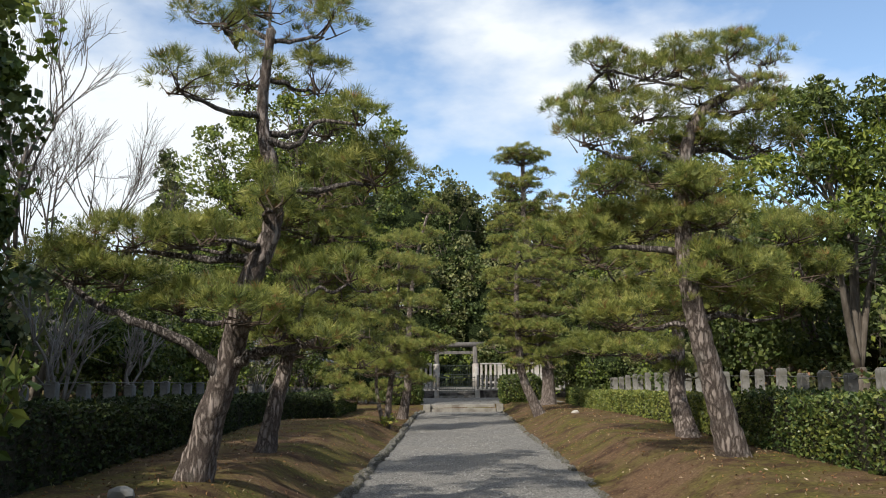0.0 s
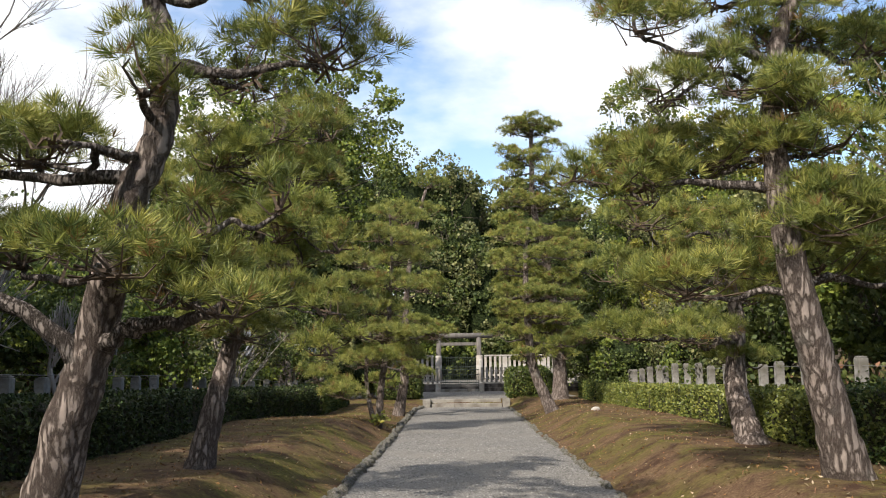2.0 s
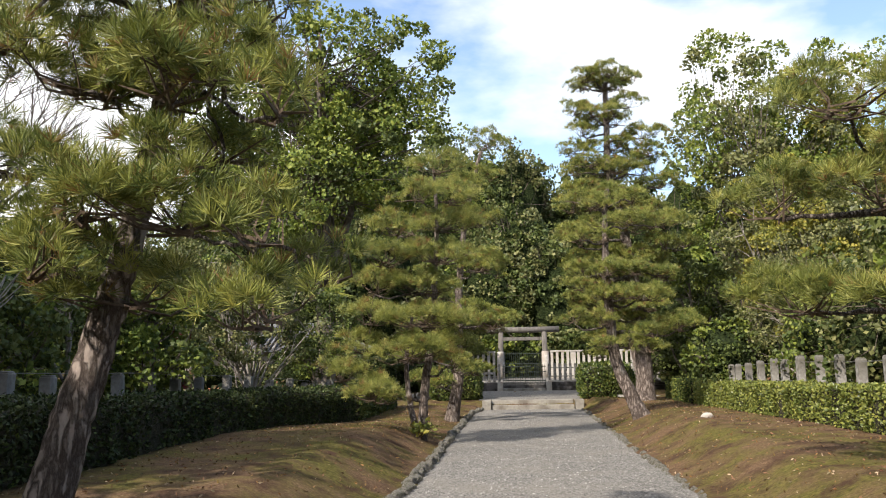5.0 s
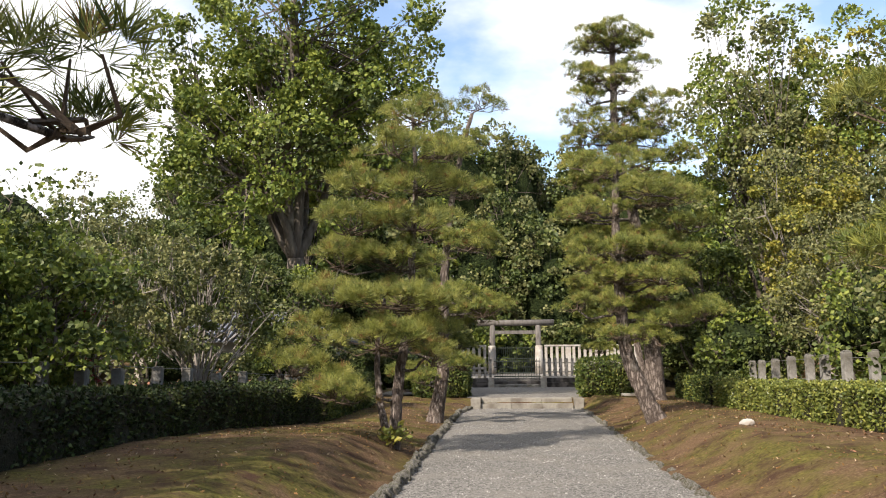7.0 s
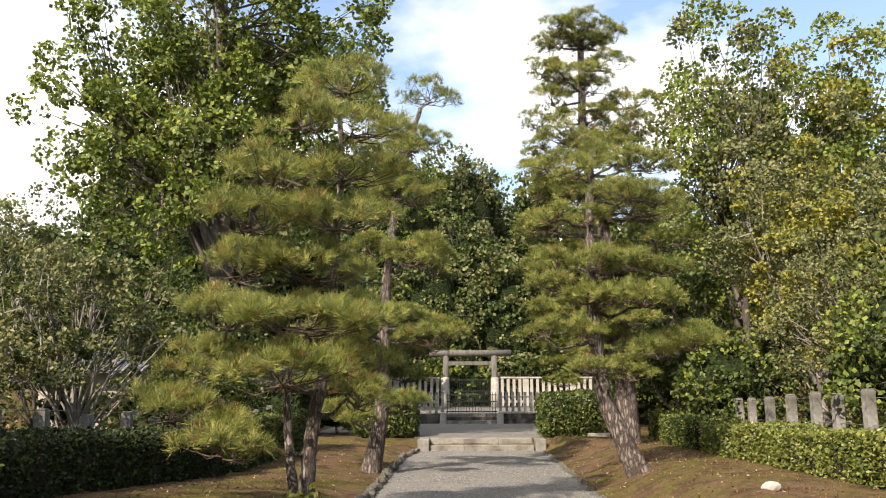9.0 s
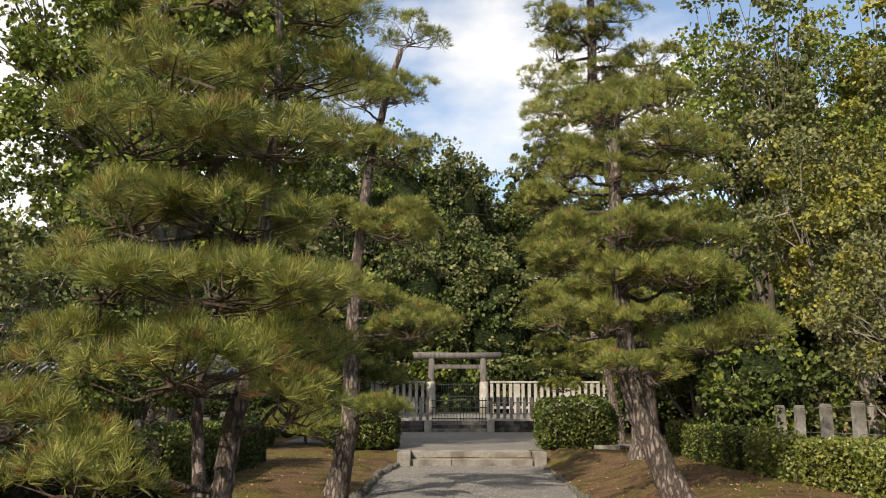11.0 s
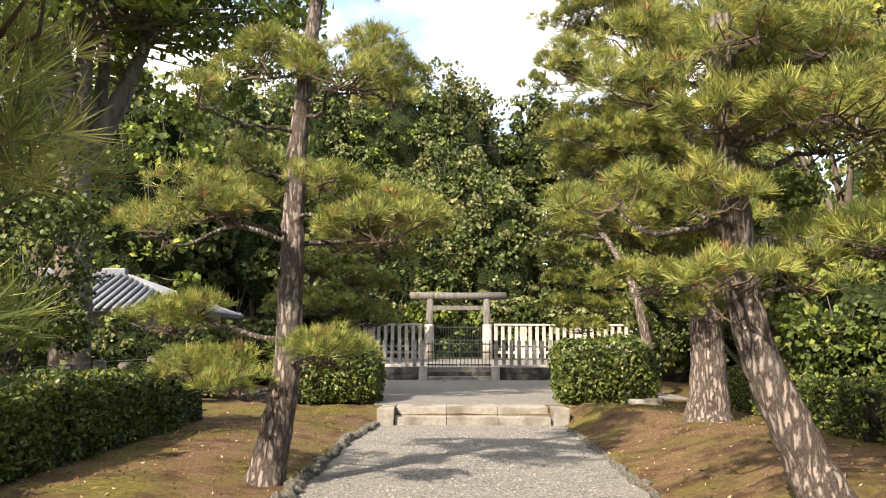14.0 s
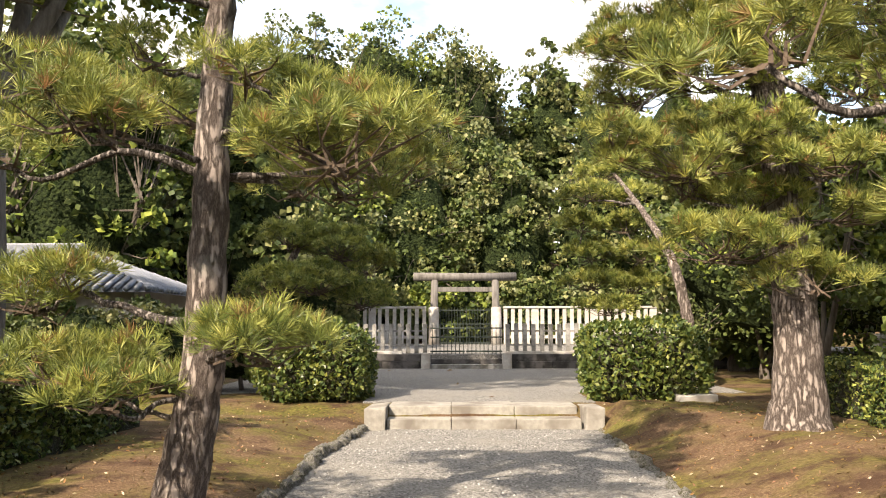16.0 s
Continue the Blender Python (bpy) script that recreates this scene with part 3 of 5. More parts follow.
pine([(3.52, 10.4, 0.4), (3.26, 10.25, 1.37), (3.06, 10.1, 2.04), (2.94, 10.1, 3.0), (3.0, 10.2, 3.92), (3.24, 10.2, 4.72), (3.9, 10.1, 5.08)], 0.168, [
    (2.06, 10.02, 5.37, 0.37, 0.2), (1.85, 10.95, 5.13, 0.38, 0.21), (3.0, 10.21, 5.42, 0.48, 0.26), (3.7, 10.33, 5.63, 0.45, 0.24), (4.32, 10.59, 5.66, 0.3, 0.2),
    (3.27, 10.33, 5.03, 0.36, 0.26), (1.78, 9.8, 4.33, 0.43, 0.24), (2.42, 10.11, 4.12, 0.34, 0.22), (3.14, 10.37, 4.44, 0.52, 0.21), (4.18, 10.71, 4.52, 0.51, 0.22),
    (2.48, 10.53, 3.38, 0.78, 0.26), (1.69, 10.32, 3.17, 0.52, 0.25), (3.33, 10.03, 3.35, 0.58, 0.19), (4.52, 10.74, 3.31, 0.58, 0.25), (3.43, 10.03, 2.64, 0.74, 0.19),
    (4.63, 10.67, 2.78, 0.54, 0.23), (2.33, 10.4, 2.2, 0.7, 0.24), (3.35, 10.46, 2.34, 0.71, 0.25), (4.14, 10.26, 2.3, 0.48, 0.22)] + [
    (1.24, 10.44, 3.2, 0.24, 0.13), (1.64, 10.42, 3.33, 0.3, 0.15), (2.23, 10.75, 3.51, 0.35, 0.16), (2.47, 10.49, 3.21, 0.3, 0.15), (1.85, 10.31, 2.94, 0.32, 0.12)] + [
    (1.75, 10.1, 4.75, 0.4, 0.24), (2.5, 10.25, 4.8, 0.42, 0.25), (3.6, 10.1, 4.85, 0.4, 0.24), (4.1, 10.3, 5.0, 0.38, 0.22), (2.2, 10.3, 5.2, 0.36, 0.2), (2.6, 10.2, 5.3, 0.36, 0.2), (3.35, 10.2, 5.3, 0.36, 0.2)] + [
    (2.6, 9.9, 3.85, 0.45, 0.22), (3.2, 9.9, 3.75, 0.45, 0.2), (2.0, 9.95, 3.8, 0.38, 0.2)],
    "large black pine with a stout leaning trunk and broad crown", 12, needle=NEAR, fill=6, plump=1.0)
pine([(-2.55, 12.1, 0.4), (-2.43, 12.2, 1.05), (-2.32, 12.3, 1.56), (-2.16, 12.3, 2.13), (-2.02, 12.3, 2.76), (-1.88, 12.3, 3.61), (-1.69, 12.3, 4.4)], 0.135, [
    (-1.69, 11.71, 4.0, 0.35, 0.21), (-1.45, 12.53, 4.42, 0.34, 0.22), (-2.33, 11.7, 3.71, 0.37, 0.21), (-1.99, 12.29, 3.69, 0.52, 0.2), (-1.34, 12.39, 3.7, 0.34, 0.23),
    (-2.73, 11.79, 3.32, 0.26, 0.18), (-2.23, 11.85, 3.09, 0.47, 0.19), (-1.51, 11.77, 3.04, 0.48, 0.2), (-1.04, 11.43, 2.75, 0.25, 0.17), (-1.45, 11.9, 2.63, 0.42, 0.15),
    (-2.13, 11.6, 2.29, 0.43, 0.17), (-1.56, 11.62, 2.23, 0.47, 0.18), (-1.15, 11.53, 2.12, 0.3, 0.16), (-1.11, 11.54, 1.74, 0.28, 0.18), (-2.12, 12.32, 1.89, 0.43, 0.16)] + [
    (-3.24, 12.40, 2.81, 0.42, 0.2), (-2.04, 11.80, 3.76, 0.37, 0.2), (-2.72, 12.10, 3.54, 0.37, 0.2), (-1.57, 11.95, 3.58, 0.41, 0.2), (-1.30, 12.30, 4.16, 0.35, 0.2), (-2.24, 12.40, 3.24, 0.52, 0.2), (-2.41, 11.80, 2.05, 0.37, 0.2)],
    "black pine with a reddish trunk leaning towards the walk", 13, needle=NEAR, fill=3, limb_size=0.5, plump=1.08)
pine([(4.1, 14.3, 0.4), (4.01, 14.6, 1.19), (4.07, 14.6, 2.17), (3.9, 14.6, 3.2)], 0.19, [
    (2.71, 13.82, 3.42, 0.58, 0.28), (2.49, 15.04, 2.85, 0.47, 0.3), (3.1, 14.14, 2.75, 0.57, 0.28), (2.86, 15.42, 2.0, 0.62, 0.27), (3.38, 14.11, 1.9, 0.6, 0.26),
    (4.28, 14.74, 2.49, 0.51, 0.28), (3.9, 14.38, 3.33, 0.61, 0.31), (4.24, 14.85, 1.55, 0.45, 0.23)],
    "black pine with a dark trunk before the clipped hedge", 14, needle=NEAR)
pine([(-1.52, 23.0, 0.4), (-1.43, 23.1, 1.2), (-1.3, 23.3, 2.1), (-1.26, 23.3, 3.0), (-1.2, 23.3, 4.2), (-1.25, 23.3, 5.2)], 0.09, [
    (-1.21, 23.20, 5.24, 0.52, 0.27), (-1.49, 22.50, 4.58, 0.48, 0.27), (-0.95, 22.95, 4.62, 0.5, 0.27), (-1.85, 22.70, 3.99, 0.55, 0.27), (-1.08, 23.15, 4.13, 0.6, 0.27),
    (-2.06, 22.50, 3.42, 0.52, 0.27), (-1.2, 22.85, 3.5, 0.66, 0.27), (-2.37, 23.15, 2.96, 0.52, 0.27),
    (-1.49, 23.20, 2.92, 0.81, 0.27), (-2.40, 22.85, 2.39, 0.55, 0.27), (-1.48, 22.70, 2.30, 0.89, 0.27), (-0.85, 23.15, 2.3, 0.45, 0.27),
    (-2.62, 23.20, 1.85, 0.55, 0.27), (-1.62, 22.50, 1.71, 0.70, 0.27), (-1.05, 22.95, 1.87, 0.52, 0.27), (-2.40, 22.70, 1.04, 0.41, 0.27), (-2.9, 22.6, 1.35, 0.45, 0.25), (-2.2, 22.3, 0.95, 0.45, 0.22), (-0.88, 22.5, 1.45, 0.38, 0.2)],
    "bushy young pine with slender paired trunks and drooping needles", 15, density=900, needle=(22, 0.145, 0.0024), brown=0.06, limb_size=0.6, yellow=0.45, second=[(-1.64, 23.2, 0.3), (-1.8, 23.6, 0.9), (-1.85, 23.7, 1.6), (-1.75, 23.8, 2.4)])
pine([(-1.42, 29.5, 0.1), (-1.22, 29.5, 1.06), (-1.19, 29.5, 2.1), (-1.16, 29.5, 3.16), (-1.1, 29.5, 4.03), (-0.9, 29.6, 5.6), (-0.5, 29.7, 7.2)], 0.16, [
    (-1.47, 29.24, 4.26, 0.48, 0.23), (-0.6, 28.67, 3.92, 0.39, 0.21), (-0.14, 28.89, 3.79, 0.24, 0.22), (-1.98, 28.93, 3.81, 0.34, 0.22), (-1.5, 30.22, 3.09, 0.62, 0.24),
    (-1.76, 28.75, 2.69, 0.4, 0.2), (-0.5, 29.09, 2.86, 0.29, 0.2), (-2.57, 29.49, 2.62, 0.39, 0.19), (-0.17, 30.2, 2.65, 0.48, 0.26), (-0.77, 30.43, 2.57, 0.41, 0.21),
    (-2.53, 29.92, 1.64, 0.46, 0.2), (-0.74, 28.93, 1.33, 0.41, 0.18), (-1.84, 29.59, 1.11, 0.47, 0.21), (-0.37, 29.74, 7.52, 0.52, 0.36), (-0.58, 29.81, 6.51, 0.65, 0.31),
    (-1.2, 29.6, 5.5, 0.6, 0.25)] + [
    (-2.02, 28.82, 2.92, 0.32, 0.15), (-1.56, 28.82, 2.59, 0.32, 0.15), (-0.8, 28.93, 2.98, 0.31, 0.14), (-0.47, 29.24, 2.6, 0.35, 0.15), (-0.06, 29.95, 2.82, 0.28, 0.16),
    (-0.29, 29.53, 2.36, 0.3, 0.13), (-2.18, 29.66, 1.77, 0.32, 0.13), (-0.78, 28.86, 1.36, 0.33, 0.12), (-1.62, 29.03, 1.02, 0.34, 0.14), (-2.17, 29.3, 1.18, 0.32, 0.15),
    (-1.64, 29.62, 3.3, 0.3, 0.16)] + [
    (-0.24, 29.05, 2.57, 0.63, 0.33), (-0.6, 29.11, 4.1, 0.75, 0.38), (-0.67, 29.34, 5.32, 0.7, 0.36), (-1.1, 29.02, 6.17, 0.63, 0.33)],
    "slim upright pine beside the steps, grey plated trunk", 16, needle=NEAR, limb_size=0.6)
pine([(3.1, 27.0, 0.2), (2.75, 27.0, 0.94), (2.52, 27.0, 1.6), (2.44, 27.0, 2.58), (2.40, 27.0, 3.62), (2.42, 27.0, 4.82), (2.5, 27.0, 5.5)], 0.165, [
    (1.83, 27.3, 5.39, 0.4, 0.22), (2.6, 27.4, 5.48, 0.45, 0.21), (2.98, 26.6, 5.2, 0.4, 0.2), (2.2, 26.8, 5.1, 0.4, 0.2), (1.85, 26.9, 3.21, 0.42, 0.17), (3.58, 27.1, 3.51, 0.42, 0.17), (4.1, 27.4, 2.4, 0.5, 0.2)],
    "tiered pine leaning from the bank, trunk of grey plates", 17, needle=NEAR, limb_size=0.75, yellow=0.3,
    tiers=[(2.9, 27.0, 4.71, 1.0, 0.2), (2.05, 27.0, 4.32, 0.66, 0.18), (2.45, 27.0, 3.58, 1.05, 0.2), (2.85, 27.0, 2.98, 1.05, 0.2), (2.0, 27.0, 2.47, 0.7, 0.18), (3.5, 27.0, 2.16, 0.88, 0.19), (2.5, 26.95, 1.86, 0.72, 0.17)])
pine([(4.1, 33.1, 0.2), (4.12, 33.1, 1.31), (4.06, 33.1, 2.4), (3.95, 33.1, 3.78), (3.7, 33.1, 5.5), (3.33, 33.1, 7.37), (3.34, 33.2, 10.2)], 0.27, [
    (2.38, 33.1, 9.32, 0.5, 0.28), (4.0, 33.1, 9.5, 0.5, 0.28), (4.4, 33.1, 8.5, 0.58, 0.28), (2.6, 33.2, 8.64, 0.48, 0.27), (2.28, 33.1, 8.07, 0.4, 0.25), (2.4, 33.0, 6.8, 0.6, 0.28), (4.85, 33.0, 6.92, 0.66, 0.28), (3.3, 33.1, 10.05, 0.5, 0.25),
    (2.42, 32.66, 5.34, 0.9, 0.33), (4.44, 32.32, 5.62, 1.03, 0.32),
    (2.72, 32.87, 4.38, 0.91, 0.33)] + [
    (3.16, 32.98, 4.19, 0.69, 0.33), (4.13, 33.09, 4.61, 0.79, 0.34), (4.34, 32.58, 3.14, 0.61, 0.26), (3.79, 33.36, 2.79, 0.75, 0.28), (4.18, 32.88, 1.91, 0.51, 0.24),
    (4.8, 32.84, 4.08, 0.47, 0.3), (2.52, 33.57, 4.14, 0.55, 0.29), (2.48, 33.22, 4.73, 0.53, 0.28), (3.37, 33.29, 4.88, 0.56, 0.26), (3.05, 33.14, 3.0, 0.52, 0.26),
    (4.51, 32.76, 2.64, 0.44, 0.21), (2.1, 32.68, 3.44, 0.35, 0.23), (3.42, 32.72, 3.53, 0.56, 0.21)] + [
    (2.79, 33.43, 6.39, 0.79, 0.39), (3.05, 33.41, 4.71, 0.84, 0.35), (2.96, 32.87, 3.27, 0.9, 0.42), (3.31, 32.9, 2.32, 0.67, 0.32)],
    "tall tiered pine with a thick straight trunk", 18, density=900, needle=(15, 0.14, 0.0042), plump=1.05, yellow=0.3,
    tiers=[(3.24, 33.15, 10.32, 1.12, 0.24), (3.21, 33.1, 9.02, 1.0, 0.26), (3.34, 33.1, 8.13, 0.75, 0.26), (4.3, 33.1, 7.8, 0.85, 0.27), (2.9, 33.1, 7.5, 0.95, 0.28), (3.75, 33.1, 7.25, 1.0, 0.28), (2.7, 33.1, 6.3, 0.95, 0.3), (4.25, 33.0, 6.2, 0.9, 0.3), (4.9, 32.7, 5.0, 0.85, 0.3)])
pine([(5.1, 40.0, 0.3), (4.85, 40.0, 1.8), (4.63, 40.2, 2.83), (4.39, 41.5, 3.92), (4.1, 43.0, 5.0)], 0.13, [
    (4.08, 43.51, 5.08, 0.66, 0.31), (3.46, 42.61, 4.4, 0.62, 0.27), (4.42, 42.97, 4.39, 0.64, 0.28), (3.35, 42.75, 3.72, 0.57, 0.28), (4.33, 42.62, 3.7, 0.63, 0.28),
    (3.58, 43.11, 3.11, 0.64, 0.28), (4.59, 42.71, 3.07, 0.63, 0.28), (3.65, 43.19, 2.47, 0.71, 0.28), (4.54, 43.13, 2.4, 0.77, 0.28), (3.87, 42.37, 1.87, 0.62, 0.22)],
    "pale green tiered pine with a leaning bare trunk", 19, density=900, needle=FAR, brown=0.0, yellow=0.4)
pine([(-3.4, 42.0, 0.3), (-3.35, 42.0, 1.4), (-3.2, 42.0, 2.4), (-2.7, 42.0, 3.6)], 0.2, [
    (-1.98, 41.88, 3.14, 0.96, 0.43), (-2.94, 41.78, 3.38, 0.72, 0.41), (-1.43, 42.41, 2.82, 0.74, 0.37), (-2.35, 41.18, 2.38, 0.92, 0.39), (-3.31, 41.34, 2.39, 0.58, 0.4), (-1.51, 42.02, 2.06, 0.73, 0.36)],
    "broad pine with a dark trunk behind the clipped bush", 20, density=900, needle=FAR, brown=0.0, yellow=0.4)


# ---- broad-leaved trees and shrubs ----
def leaf_cloud(rng, at, way, size, slim=0.42):
    """Small pointed leaves, two triangles each, folded along the midrib."""
    n = len(at)
    d = unit(way * 0.5 + rng.normal(size=(n, 3)) * 0.6)
    s = unit(np.cross(d, rng.normal(size=(n, 3))))
    up = np.cross(s, d)
    size = size * rng.uniform(0.65, 1.3, (n, 1))
    a, b = at - d * size * 0.5, at + d * size * 0.5
    mid = at + up * size * 0.08
    v = np.stack([a, mid + s * size * slim, b, mid - s * size * slim], 1).reshape(-1, 3)
    o = (np.arange(n) * 4)[:, None]
    return v, np.concatenate([o + (0, 1, 2), o + (0, 2, 3)], 1).reshape(-1, 3)


def crown_points(rng, c, r, leaves, clumps, clump_r, hollow=0.55, low=-0.75, cone=0.0):
    """Points for leaves: clumps set through the outer part of an egg shape, each a ragged ball."""
    d = unit(rng.normal(size=(clumps * 2, 3)))
    d = d[d[:, 2] > low][:clumps]
    k = len(d)
    bump = 1 + 0.22 * np.sin(3.1 * d[:, :1] + 2 * d[:, 1:2]) * np.cos(2.7 * d[:, 2:3] + c[0])
    centres = c + d * r * rng.uniform(hollow, 1.0, (k, 1)) * bump
    if cone:
        f = (1 - cone * np.clip((centres[:, 2:3] - c[2]) / r[2] + 0.5, 0, 1.5) / 1.5)
        centres[:, :2] = c[:2] + (centres[:, :2] - c[:2]) * f
    rs = clump_r * rng.uniform(0.5, 1.35, k)
    per = max(4, leaves // k)
    o = unit(rng.normal(size=(k, per, 3)) + d[:, None] * 0.4)
    at = centres[:, None] + o * (rs[:, None] * rng.uniform(0.35, 1.0, (k, per)) ** 0.6)[..., None] * (1, 1, 0.75)
    return at.reshape(-1, 3), unit(o + (0, 0, -0.3)).reshape(-1, 3), centres


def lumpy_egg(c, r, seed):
    """A solid egg shape with lumps that stands in for the dense shaded inside of a crown."""
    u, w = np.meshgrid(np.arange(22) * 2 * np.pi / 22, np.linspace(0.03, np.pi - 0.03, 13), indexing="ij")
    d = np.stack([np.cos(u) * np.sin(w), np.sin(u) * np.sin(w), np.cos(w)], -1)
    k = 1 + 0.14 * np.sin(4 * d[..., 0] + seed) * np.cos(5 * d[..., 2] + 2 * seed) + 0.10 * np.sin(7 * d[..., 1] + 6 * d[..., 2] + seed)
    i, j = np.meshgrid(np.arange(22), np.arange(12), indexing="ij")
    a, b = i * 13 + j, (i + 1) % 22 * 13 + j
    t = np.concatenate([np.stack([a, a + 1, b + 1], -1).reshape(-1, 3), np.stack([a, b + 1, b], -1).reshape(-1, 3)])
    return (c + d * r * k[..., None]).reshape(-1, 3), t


def broad_tree(at, top, girth, c, r, mats, shares, leaves, size, label, seed, name="broadleaf_tree", clumps=60, clump_r=0.6, forks=5, bark=None, fork_at=0.4, group="", hollow=0.55, slim=0.42, low=-0.75, cone=0.0, core=0.0):
    rng = np.random.default_rng(seed)
    foot = np.array((at[0], at[1], float(height(at[0], at[1]))))
    tree = thing(name, foot, label, "tree" if "tree" in name else "shrub", group)
    c = np.array(c, float) - foot
    pts, way, centres = crown_points(rng, c, np.array(r), leaves, clumps, clump_r, hollow, low, cone)
    v, t = leaf_cloud(rng, pts, way, size, slim)
    k = np.repeat(rng.choice(len(mats), len(centres), p=shares), len(pts) // len(centres))
    child("crown", np_mesh("crown", v, t, list(mats), np.repeat(k, 2)), tree)
    # Added solid core, coloured as shade, closes gaps to the sky.
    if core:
        child("solid_core", np_mesh("solid_core", *lumpy_egg(c, np.array(r) * core, seed), M_INNER), tree)
    bark = bark or M_TRUNK
    z1 = max(0.3, (c[2] - r[2]) * fork_at + 0.15 * r[2])
    fork = np.array((c[0] * 0.3, c[1] * 0.3, z1))
    v, t = tube(smooth_line([(0, 0, -0.15), fork * 0.5 + rng.normal(0, 0.04, 3), fork], 10), np.linspace(girth * 1.25, girth * 0.85, 10), 10, 0.06, rng)
    child("trunk", np_mesh("trunk", v, t, bark, smooth=True), tree)
    picks = centres[rng.choice(len(centres), min(forks, len(centres)), replace=False)]
    for q in picks:
        line = smooth_line([fork - (0, 0, 0.1), fork + (q - fork) * 0.4 + rng.normal(0, 0.08 * r[0], 3), q], 10)
        v, t = tube(line, np.linspace(girth * 0.6, girth * 0.12, 10), 7, 0.08, rng)
        child("limb", np_mesh("limb", v, t, bark, smooth=True), tree)
    pieces = []
    for q in centres:
        p = picks[int(np.argmin(np.linalg.norm(picks - q, axis=1)))]
        a = fork + (p - fork) * rng.uniform(0.5, 0.95)
        pieces.append(tube([a, (a + q) / 2 + rng.normal(0, 0.1, 3), q], np.linspace(girth * 0.14 + 0.006, 0.006, 3), 3))
    child("twig_spray", np_mesh("twig_spray", *joined(pieces), bark), tree)
    return tree


GREEN, DARK = [M_LEAF, M_LEAF_DARK], [M_LEAF_DARK, M_LEAF]
broad_tree((-5.9, 35.2), 14, 0.30, (-6.35, 35.6, 9.4), (4.9, 3.4, 5.0), GREEN, [0.85, 0.15], 48000, 0.14, "tall broad-leaved evergreen with a forked trunk", 31, clumps=420, clump_r=0.6, forks=9, fork_at=0.85, hollow=0.35, low=-0.85)
broad_tree((8.2, 16.6), 8, 0.16, (8.1, 16.8, 4.9), (2.2, 1.8, 2.7), [M_LEAF, M_LEAF_DARK], [0.6, 0.4], 20000, 0.15, "evergreen with long drooping leaves beyond the hedge", 32, clumps=90, clump_r=0.5, slim=0.2)
broad_tree((8.3, 21.5), 6, 0.14, (8.2, 21.5, 2.9), (2.0, 2.0, 2.4), DARK, [0.8, 0.2], 12000, 0.14, "dark evergreen tree behind the stone posts", 33, clumps=70, clump_r=0.5)
broad_tree((10.5, 26.5), 7, 0.16, (10.0, 26.5, 3.6), (2.4, 2.2, 3.1), [M_LEAF_DARK, M_LEAF_OLIVE], [0.6, 0.4], 12000, 0.15, "dense evergreen tree behind the stone posts", 34, clumps=70, clump_r=0.55)
broad_tree((9.0, 39.0), 12, 0.2, (9.2, 39.0, 8.6), (3.0, 2.6, 4.9), [M_LEAF, M_LEAF_OLIVE], [0.6, 0.4], 22000, 0.14, "tall leafy tree at the edge of the wood", 35, clumps=170, clump_r=0.65, hollow=0.3, low=-0.95)
broad_tree((13.5, 40.0), 12, 0.2, (13.2, 40.0, 8.6), (3.6, 2.8, 5.2), [M_LEAF, M_LEAF_Y], [0.7, 0.3], 22000, 0.15, "tall leafy tree at the edge of the wood", 36, clumps=180, clump_r=0.7, hollow=0.3, low=-0.95)
broad_tree((9.3, 34.5), 7, 0.10, (9.0, 34.5, 5.0), (2.2, 1.8, 3.1), [M_LEAF_Y, M_LEAF_OLIVE], [0.55, 0.45], 20000, 0.105, "slender tree with yellowing autumn leaves", 37, clumps=150, clump_r=0.42, forks=10, hollow=0.3, bark=M_BARE)
broad_tree((8.2, 30.5), 4, 0.07, (8.2, 30.5, 2.9), (1.9, 1.6, 1.9), [M_LEAF_OLIVE, M_LEAF_Y], [0.75, 0.25], 15000, 0.075, "thin-stemmed olive green tree behind the posts", 38, clumps=130, clump_r=0.36, forks=12, bark=M_BARE, hollow=0.3)
broad_tree((6.7, 38.5), 5, 0.10, (6.9, 38.6, 3.3), (2.0, 1.6, 2.6), DARK, [0.7, 0.3], 11000, 0.13, "dark evergreen beside the court", 39, clumps=70, clump_r=0.5)
broad_tree((12.5, 33.0), 6, 0.12, (12.0, 33.0, 4.6), (2.4, 2.0, 3.8), [M_LEAF_OLIVE, M_LEAF_Y], [0.6, 0.4], 18000, 0.11, "leafy tree behind the stone posts", 40, clumps=70, clump_r=0.55)
